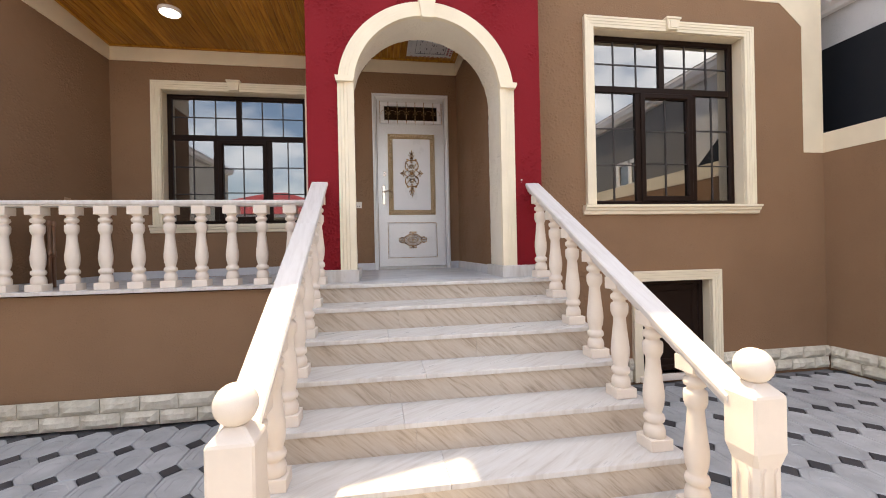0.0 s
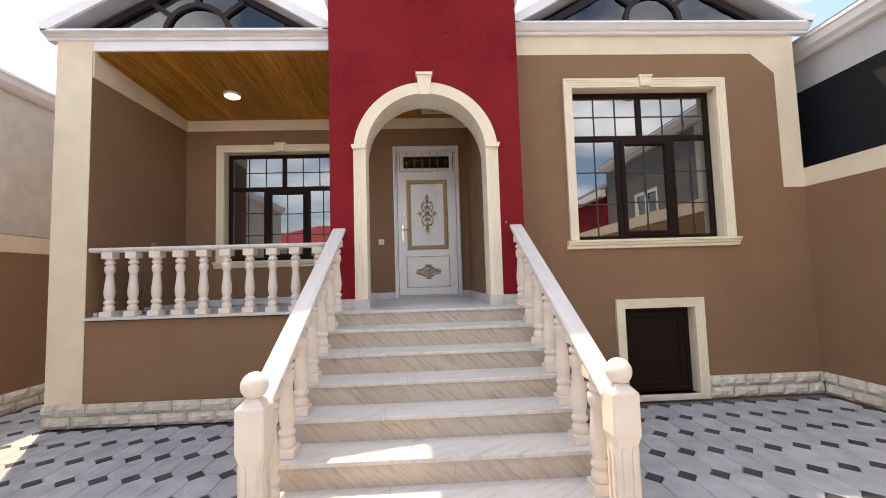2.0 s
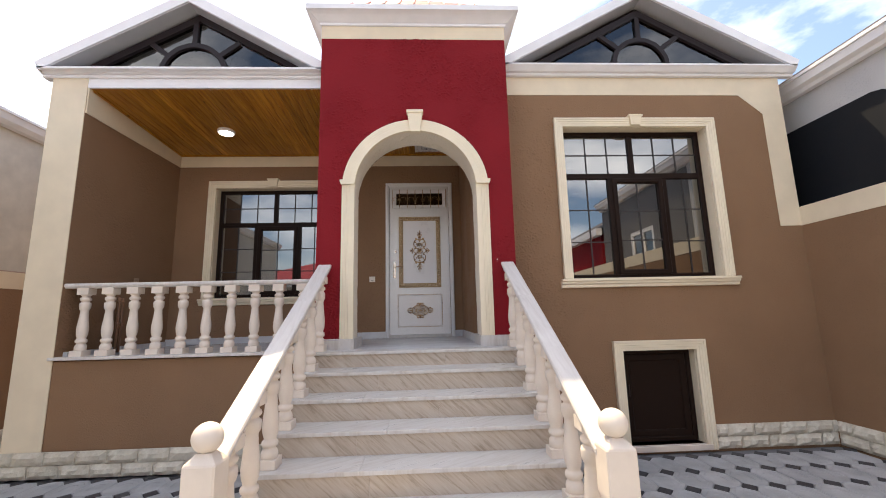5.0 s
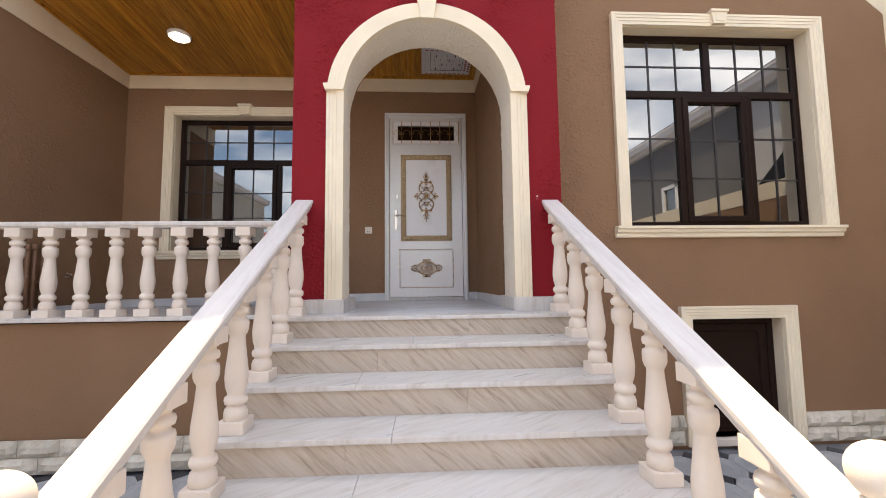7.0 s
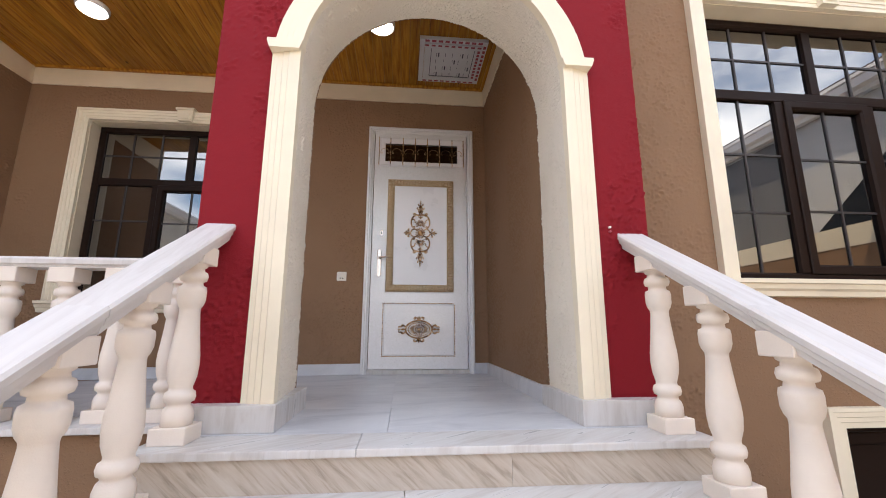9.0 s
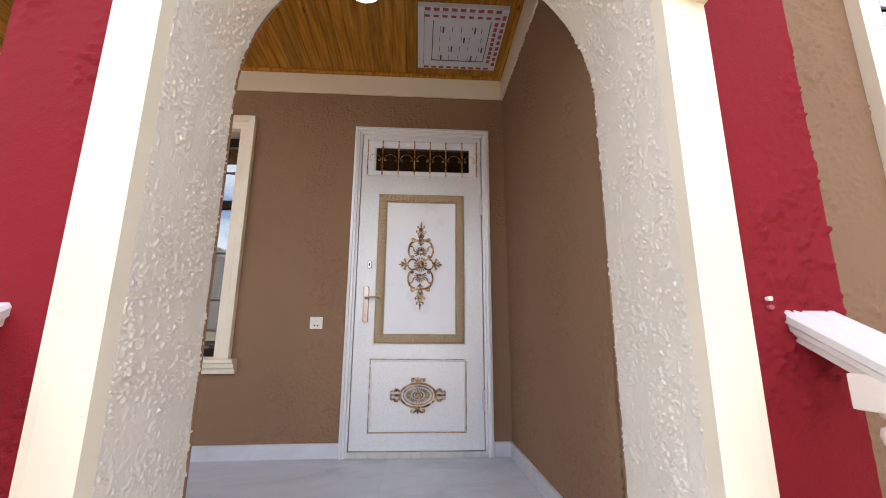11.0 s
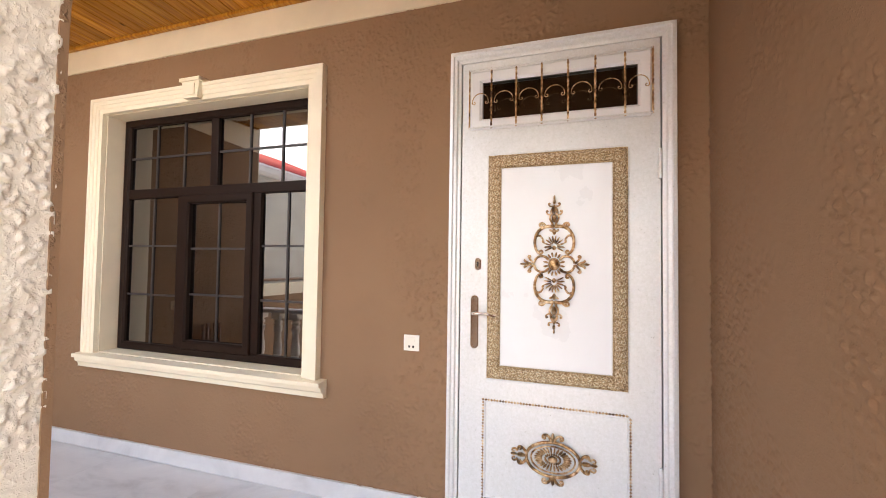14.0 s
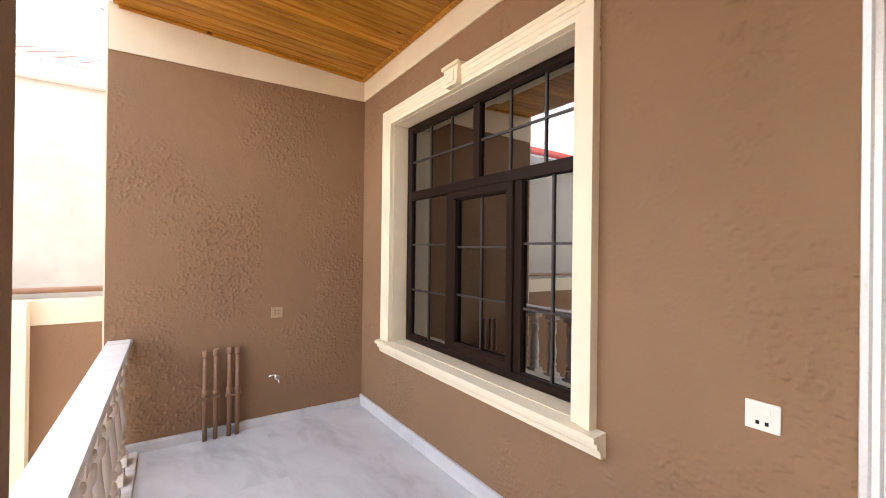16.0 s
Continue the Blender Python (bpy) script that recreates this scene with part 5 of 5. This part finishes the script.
def rect_stack(levels, mat, nm, parent, lab=""):
    bm = bmesh.new()
    prev = None
    for o_, z in levels:
        row = [bm.verts.new(p) for p in ((XL - o_ - 0.48, -o_, z), (XR + o_ - 0.48, -o_, z), (XR + o_ - 0.48, 1.5, z), (XL - o_ - 0.48, 1.5, z))]
        if prev:
            for k in range(4):
                bm.faces.new((prev[k], prev[(k + 1) % 4], row[(k + 1) % 4], row[k]))
        else:
            bm.faces.new(row[::-1])
        prev = row
    bm.faces.new(prev)
    return part(nm, bm, mat, parent, lab)
rect_stack([(0.004, 0.0), (0.004, 0.165)], M_CREAM_SMOOTH, "band", cornice, "cream painted band")
rect_stack([(0.010, 0.166), (0.022, 0.17), (0.022, 0.20), (0.035, 0.205), (0.10, 0.255), (0.145, 0.278), (0.158, 0.282), (0.158, 0.345), (0.14, 0.35)], M_WHITE_METAL, "moulding", cornice, "white sheet metal moulding")
bm = bmesh.new()
zb, zt = 5.175, 6.39
base = [bm.verts.new(p) for p in ((XL - 0.1, Y_RED - 0.1, zb), (XR + 0.1, Y_RED - 0.1, zb), (XR + 0.1, 6.0, zb), (XL - 0.1, 6.0, zb))]
top = bm.verts.new((0.48, 4.95, zt))
for k in range(4):
    bm.faces.new((base[k], base[(k + 1) % 4], top))
bm.faces.new(base[::-1])
cap = whole("tower_roof", bm, M_ROOF_RED, "red sheet metal hipped roof of the tower", "roof")
y_eave, half = Y_RED - 0.1, (XR - XL) / 2 + 0.1
for k in range(11):
    x = XL + 0.1 + 0.2 * k
    f = min(0.97, abs(x - 0.48) / half)      # a seam ends where the slope meets the hip
    part("rib", tube(bmesh.new(), [(x, y_eave + 0.005, zb + 0.006), (x, y_eave + (4.95 - y_eave) * (1 - f), zb + (zt - zb) * (1 - f) + 0.006)], 0.014, 5), M_ROOF_RED, cap)

# ---------------- boundary walls and neighbours ----------------
wall_east = whole("wall_east", boxed(X_BR, X_BR + 0.25, -9.0, Y_RIGHT, GZ - 0.1, 2.76), M_BROWN, "brown stucco boundary wall", "wall", "structure")
part("cap_band", boxed(X_BR - 0.006, X_BR + 0.26, -9.0, Y_RIGHT - 0.006, 2.53, 2.765), M_CREAM_SMOOTH, wall_east, "cream painted top band")
for y0, y1, top_z in ((4.05, 9.0, 2.215), (-9.0, 4.05, 2.125)):
    wall_west = whole("wall_west", boxed(X_BL - 0.2, X_BL, y0, y1, GZ - 0.1, top_z - 0.005), M_BROWN, "brown stucco boundary wall", "wall", "structure")
    part("cap_band", boxed(X_BL - 0.21, X_BL + 0.006, y0, y1, top_z - 0.22, top_z), M_CREAM_SMOOTH, wall_west, "cream painted top band")
part("pilaster", boxed(X_BL, X_BL + 0.13, 2.75, 3.34, GZ, 2.13), M_CREAM_SMOOTH, wall_west, "cream painted pilaster")
wall_south = whole("wall_south", boxed(X_BL - 0.2, X_BR + 0.25, -9.25, -9.0, GZ - 0.1, 2.6), M_BROWN, "brown stucco wall closing the courtyard", "wall", "structure")
part("cap_band", boxed(X_BL - 0.2, X_BR + 0.25, -9.26, -8.994, 2.38, 2.605), M_CREAM_SMOOTH, wall_south)
whole("gas_pipe", tube(bmesh.new(), [(X_BL - 0.12, 9.0, 2.246), (X_BL - 0.12, -4.0, 2.16)], 0.028, 10), M_PIPE, "brown painted pipe along the boundary wall", "pipe")

east = empty("neighbour_house", "grey rendered neighbour house with a white gutter", "house", group="neighbour houses", at=(8.0, 2.0, GZ))
def nput(nm, bm, mat, par, o, lab=""):
    bmesh.ops.translate(bm, verts=bm.verts, vec=-Vector(o))
    return part(nm, bm, mat, par, lab)
o = (8.0, 2.0, GZ)
bm = grid_wall(bmesh.new(), (-2.0, 10.0), (GZ, 4.40), [(-0.52, 0.50, 2.80, 3.42)], 5.70, 5.95, axis="x")
nput("wall", bm, M_GREY_WALL, east, o)
nput("bitumen_patch", prism(bmesh.new(), [(10.0, 2.4), (10.0, 3.92), (3.40, 3.93), (3.28, 3.90), (1.85, 2.72), (1.85, 2.4)], "x", 5.694, 5.70), M_BITUMEN, east, o, "black bitumen coating")
nput("dark_render", grid_wall(bmesh.new(), (-2.0, 1.846), (2.4, 4.30), [(-0.52, 0.50, 2.80, 3.42)], 5.694, 5.70, axis="x"), painted("dark_grey_render", (0.15, 0.15, 0.155), 0.8, grain=50, amount=0.3, spread=0.12), east, o, "dark grey cement render")
GUT = [(5.70, 4.34), (5.62, 4.34), (5.60, 4.38), (5.54, 4.41), (5.52, 4.50), (5.50, 4.505), (5.50, 4.545), (5.54, 4.545), (5.70, 4.58)]
bm = bmesh.new()
lo = [bm.verts.new((x, -2.0, z)) for x, z in GUT]
hi = [bm.verts.new((x, 10.0, z)) for x, z in GUT]
bm.faces.new(lo), bm.faces.new(hi[::-1])
for i in range(len(GUT)):
    j = (i + 1) % len(GUT)
    bm.faces.new((lo[j], lo[i], hi[i], hi[j]))
nput("gutter", bm, M_WHITE_METAL, east, o, "white moulded gutter")
nput("roof", prism(bmesh.new(), [(5.52, 4.535), (5.52, 4.575), (9.0, 6.4), (12.5, 4.6), (12.5, 4.56), (9.0, 6.35)], "y", -2.1, 10.1), M_ROOF_DARK, east, o, "dark sheet roof")
wn_ = nput("window", boxed(5.74, 5.76, -0.52, 0.50, 2.80, 3.42), M_GLASS, east, o, "white framed window")
bm = bmesh.new()
for q in ((-0.52, -0.44, 2.80, 3.42), (0.42, 0.50, 2.80, 3.42), (-0.05, 0.03, 2.80, 3.42), (-0.44, 0.42, 3.34, 3.42), (-0.44, 0.42, 2.80, 2.88)):
    box(bm, 5.70, 5.75, q[0], q[1], q[2], q[3])
nput("window_frame", bm, M_DOOR_PANEL, wn_, o)
nput("back_wall", boxed(12.2, 12.4, -2.0, 10.0, GZ, 4.3), M_GREY_WALL, east, o)

red_house = empty("neighbour_house", "red rendered neighbour house with a dark roof", "house", group="neighbour houses", at=(8.0, -6.0, GZ))
o = (8.0, -6.0, GZ)
nput("wall", boxed(5.68, 12.0, -14.0, -2.15, GZ, 3.75), M_RED, red_house, o)
nput("gutter", boxed(5.50, 5.68, -14.1, -2.05, 3.70, 3.90), M_WHITE_METAL, red_house, o, "white gutter")
bm = bmesh.new()
base = [bm.verts.new(p) for p in ((5.52, -14.1, 3.9), (12.2, -14.1, 3.9), (12.2, -2.05, 3.9), (5.52, -2.05, 3.9))]
ridge = [bm.verts.new((8.8, -10.5, 5.6)), bm.verts.new((8.8, -5.5, 5.6))]
for f in ((base[0], base[1], ridge[0]), (base[1], base[2], ridge[1], ridge[0]), (base[2], base[3], ridge[1]), (base[3], base[0], ridge[0], ridge[1]), base[::-1]):
    bm.faces.new(f)
nput("roof", bm, M_ROOF_DARK, red_house, o, "dark hipped roof")

west = empty("neighbour_house", "beige rendered neighbour house with a white gutter and red roof", "house", group="neighbour houses", at=(-8.0, 3.0, GZ))
o = (-8.0, 3.0, GZ)
nput("wall", boxed(-5.45, -5.15, -3.0, 12.0, GZ, 4.25), M_BEIGE_WALL, west, o)
nput("back_wall", boxed(-12.4, -12.2, -3.0, 12.0, GZ, 4.25), M_BEIGE_WALL, west, o)
nput("gutter", prism(bmesh.new(), [(-5.15, 4.20), (-5.08, 4.21), (-5.02, 4.26), (-4.99, 4.34), (-4.97, 4.345), (-4.97, 4.38), (-5.15, 4.40)], "y", -3.1, 12.1), M_WHITE_METAL, west, o, "white moulded gutter")
roof_w = nput("roof", prism(bmesh.new(), [(-5.0, 4.37), (-8.8, 5.9), (-12.6, 4.37), (-12.6, 4.33), (-8.8, 5.85), (-5.0, 4.33)], "y", -3.1, 12.1), M_ROOF_RED, west, o, "faded red profiled roof sheet")
for k in range(76):
    y = -3.0 + 0.2 * k
    nput("rib", tube(bmesh.new(), [(-5.0, y, 4.372), (-8.8, y, 5.902)], 0.018, 5), M_ROOF_RED, roof_w, o)

south = empty("neighbour_house", "grey neighbour house with a red hipped roof", "house", group="neighbour houses", at=(-6.0, -13.0, GZ))
o = (-6.0, -13.0, GZ)
nput("wall", boxed(-10.5, -1.5, -18.0, -9.8, GZ, 3.3), M_BEIGE_WALL, south, o)
nput("gutter", boxed(-10.8, -1.2, -18.3, -9.5, 3.25, 3.42), M_WHITE_METAL, south, o, "white gutter")
bm = bmesh.new()
base = [bm.verts.new(p) for p in ((-10.9, -18.4, 3.42), (-1.1, -18.4, 3.42), (-1.1, -9.4, 3.42), (-10.9, -9.4, 3.42))]
ridge = [bm.verts.new((-6.5, -13.9, 5.1)), bm.verts.new((-5.5, -13.9, 5.1))]
for f in ((base[0], base[1], ridge[1], ridge[0]), (base[1], base[2], ridge[1]), (base[2], base[3], ridge[0], ridge[1]), (base[3], base[0], ridge[0]), base[::-1]):
    bm.faces.new(f)
nput("roof", bm, M_ROOF_RED, south, o, "red sheet hipped roof")

# two plastic wall plugs left in the tower beside the handrail
for dz, mat in ((0.0, M_TAPE), (0.022, M_SWITCH)):
    plug = whole("wall_plug", tube(bmesh.new(), [(1.372, Y_RED + 0.004, 2.10 + dz), (1.372, Y_RED - 0.016, 2.10 + dz)], 0.006, 8), mat, "small plastic wall plug in the red stucco", "wall plug", group="wall plugs")

# ---------------- plinth of split-faced stone ----------------
M_SPLIT, n, l, b = material("split_limestone", (0.62, 0.57, 0.48), 0.85)
info = n.new("ShaderNodeObjectInfo")
q1 = noise_node(n, l, 9, 6, 0.65)
qc = ramp_node(n, l, q1.outputs["Fac"], [(0.3, (0.54, 0.49, 0.40)), (0.7, (0.74, 0.70, 0.61))])
ir = ramp_node(n, l, info.outputs["Random"], [(0.0, (0.86, 0.85, 0.82)), (1.0, (1.08, 1.07, 1.05))])
mx = n.new("ShaderNodeMix")
mx.data_type, mx.blend_type = "RGBA", "MULTIPLY"
mx.inputs["Factor"].default_value = 1.0
l.new(qc.outputs["Color"], mx.inputs["A"])
l.new(ir.outputs["Color"], mx.inputs["B"])
l.new(mx.outputs["Result"], b.inputs["Base Color"])
q2 = noise_node(n, l, 26, 6, 0.7)
qb = bump_node(n, l, q2.outputs["Fac"], 0.8, 0.012)
l.new(qb.outputs["Normal"], b.inputs["Normal"])


def split_block(length, height, depth, seed):
    """A stone block with a broken, uneven face towards -y."""
    r = random.Random(seed)
    bm = bmesh.new()
    nx_, nz_ = 6, 3
    face = [[bm.verts.new((length * i / nx_, -depth * (0.35 if i in (0, nx_) or j in (0, nz_) else r.uniform(0.65, 1.1)), height * j / nz_)) for i in range(nx_ + 1)] for j in range(nz_ + 1)]
    for j in range(nz_):
        for i in range(nx_):
            bm.faces.new((face[j][i], face[j][i + 1], face[j + 1][i + 1], face[j + 1][i]))
    rim = [face[0][i] for i in range(nx_ + 1)] + [face[j][nx_] for j in range(1, nz_ + 1)] + [face[nz_][i] for i in range(nx_ - 1, -1, -1)] + [face[j][0] for j in range(nz_ - 1, 0, -1)]
    back = [bm.verts.new((v.co.x, 0, v.co.z)) for v in rim]
    for i in range(len(rim)):
        j = (i + 1) % len(rim)
        bm.faces.new((rim[j], rim[i], back[i], back[j]))
    return mesh_of("stone_block", bm, M_SPLIT)


LEN, COURSE = 0.315, 0.131
BLOCKS = [split_block(LEN - 0.006, COURSE - 0.005, 0.058, s) for s in range(6)]


def plinth(name, origin, angle, length, label):
    p = new(name)
    p.matrix_basis = pose(*origin, 0, 0, angle)
    tagged(p, label, "plinth", kind="structure")
    r = random.Random(len(bpy.data.objects))
    for row in range(2):
        u = -0.16 * row
        while u < length - 0.02:
            a, c = max(u, 0), min(u + LEN, length)
            if c - a > 0.03:
                ob = new("stone_block", r.choice(BLOCKS))
                ob.parent = p
                ob.matrix_basis = Matrix.Translation((a, 0, row * COURSE)) @ Matrix.Diagonal(((c - a) / LEN, 1, 1, 1))
            u += LEN


PL = "cream split-faced limestone plinth in two courses"
plinth("plinth_porch", (-3.86, 3.985, GZ), 0, XL + 3.86, PL)
plinth("plinth_front", (XR, Y_RIGHT, GZ), 0, CELLAR[0] - 0.115 - XR, PL)
plinth("plinth_front", (CELLAR[1] + 0.115, Y_RIGHT, GZ), 0, X_BR - CELLAR[1] - 0.115, PL)
plinth("plinth_east", (X_BR, Y_RIGHT - 0.05, GZ), -90, 6.0, PL)
plinth("plinth_west", (X_BL, 0.0, GZ), 90, 8.0, PL)
plinth("plinth_porch", (-3.84, 6.2, GZ), -90, 2.2, PL)

# ---------------- courtyard paving ----------------
def paver_material(name, c0, c1, rough):
    m, n, l, b = material(name, c0, rough)
    info = n.new("ShaderNodeObjectInfo")
    geo = n.new("ShaderNodeNewGeometry")
    add = n.new("ShaderNodeMath")
    l.new(info.outputs["Random"], add.inputs[0])
    l.new(geo.outputs["Random Per Island"], add.inputs[1])
    fr = n.new("ShaderNodeMath")
    fr.operation = "FRACT"
    l.new(add.outputs[0], fr.inputs[0])
    col = ramp_node(n, l, fr.outputs[0], [(0.0, c0), (1.0, c1)])
    g = n.new("ShaderNodeTexNoise")
    g.inputs["Scale"].default_value = 5
    g.inputs["Detail"].default_value = 6
    gp_ = n.new("ShaderNodeNewGeometry")
    l.new(gp_.outputs["Position"], g.inputs["Vector"])
    gr_ = ramp_node(n, l, g.outputs["Fac"], [(0.3, (0.80, 0.80, 0.80)), (0.7, (1.1, 1.1, 1.1))])
    mx = n.new("ShaderNodeMix")
    mx.data_type, mx.blend_type = "RGBA", "MULTIPLY"
    mx.inputs["Factor"].default_value = 1.0
    l.new(col.outputs["Color"], mx.inputs["A"])
    l.new(gr_.outputs["Color"], mx.inputs["B"])
    l.new(mx.outputs["Result"], b.inputs["Base Color"])
    f = n.new("ShaderNodeTexNoise")
    f.inputs["Scale"].default_value = 160
    l.new(gp_.outputs["Position"], f.inputs["Vector"])
    bp = bump_node(n, l, f.outputs["Fac"], 0.3, 0.003)
    l.new(bp.outputs["Normal"], b.inputs["Normal"])
    return m


M_PAVER = paver_material("grey_paver", (0.36, 0.37, 0.385), (0.43, 0.44, 0.455), 0.5)
M_INSERT = paver_material("dark_paver", (0.035, 0.035, 0.042), (0.055, 0.055, 0.062), 0.6)
PX, PY, CX_, CY_ = 0.2575, 0.400, 0.077, 0.086


def octagon(hx, hy, cx, cy):
    return [(-hx + cx, -hy), (hx - cx, -hy), (hx, -hy + cy), (hx, hy - cy), (hx - cx, hy), (-hx + cx, hy), (-hx, hy - cy), (-hx, -hy + cy)]


def stack(levels):
    """Faces of a tile from rings of points with their heights."""
    verts, faces = [], []
    m = len(levels[0][0])
    for pts, z in levels:
        verts += [(x, y, z) for x, y in pts]
    for k in range(len(levels) - 1):
        for i in range(m):
            j = (i + 1) % m
            faces.append((k * m + i, k * m + j, (k + 1) * m + j, (k + 1) * m + i))
    faces.append(tuple(range((len(levels) - 1) * m, len(levels) * m)))
    return verts, faces


g = 0.0025
LIGHT = stack([(octagon(PX / 2 - g, PY / 2 - g, CX_, CY_), -0.035), (octagon(PX / 2 - g, PY / 2 - g, CX_, CY_), -0.006), (octagon(PX / 2 - g - 0.007, PY / 2 - g - 0.007, CX_, CY_), 0.0),
               (octagon(PX / 2 - 0.032, PY / 2 - 0.042, CX_ * 0.9, CY_ * 0.9), 0.0), (octagon(PX / 2 - 0.036, PY / 2 - 0.047, CX_ * 0.9, CY_ * 0.9), -0.003),
               (octagon(0.048, 0.082, 0.02, 0.02), -0.003), (octagon(0.043, 0.077, 0.02, 0.02), -0.0065)])
def diamond(k):
    return [(-CX_ + k, 0), (0, -CY_ + k), (CX_ - k, 0), (0, CY_ - k)]
DARK = stack([(diamond(0.004), -0.035), (diamond(0.004), -0.005), (diamond(0.010), -0.001)])


def as_mesh(name, data, mat):
    me = bpy.data.meshes.new(name)
    me.from_pydata(data[0], [], data[1])
    me.materials.append(mat)
    return me


me_l, me_d = as_mesh("paver", LIGHT, M_PAVER), as_mesh("paver_insert", DARK, M_INSERT)
pavement = empty("pavement", "grey octagonal concrete pavers with small dark diamond inserts", "pavement", "structure")
X0P, Y0P = 2.125, 2.295
rest = {"l": ([], []), "d": ([], [])}


def join(store, data, x, y):
    n0 = len(store[0])
    store[0].extend((a + x, b_ + y, c + GZ) for a, b_, c in data[0])
    store[1].extend(tuple(i + n0 for i in f) for f in data[1])


for i in range(-28, 13):
    for j in range(-28, 18):
        x, y = X0P + PX * i, Y0P + PY * j
        lx, ly = x + PX / 2, y + PY / 2
        def free(px, py):
            if px < X_BL + 0.1 or px > X_BR - 0.04 or py < -8.9:
                return False
            if py > 4.06 and px > -3.75:
                return False
            if py > 3.92 and -3.75 < px < XR:
                return False
            return not (XL < px < XR and py > 1.15)
        near_ = (1.35 < y < 4.2) and (-4.2 < x < 5.4)
        for key, data, me, px, py in (("l", LIGHT, me_l, lx, ly), ("d", DARK, me_d, x, y)):
            if not free(px, py):
                continue
            if near_:
                ob = new("paver" if key == "l" else "paver_insert", me)
                ob.parent = pavement
                ob.location = (px, py, GZ)
            else:
                join(rest[key], data, px, py)
for key, mat, nm in (("l", M_PAVER, "paver_field"), ("d", M_INSERT, "insert_field")):
    ob = new(nm, as_mesh(nm, rest[key], mat))
    ob.parent = pavement
    tagged(ob, "pavers of the far courtyard", kind="stuff")
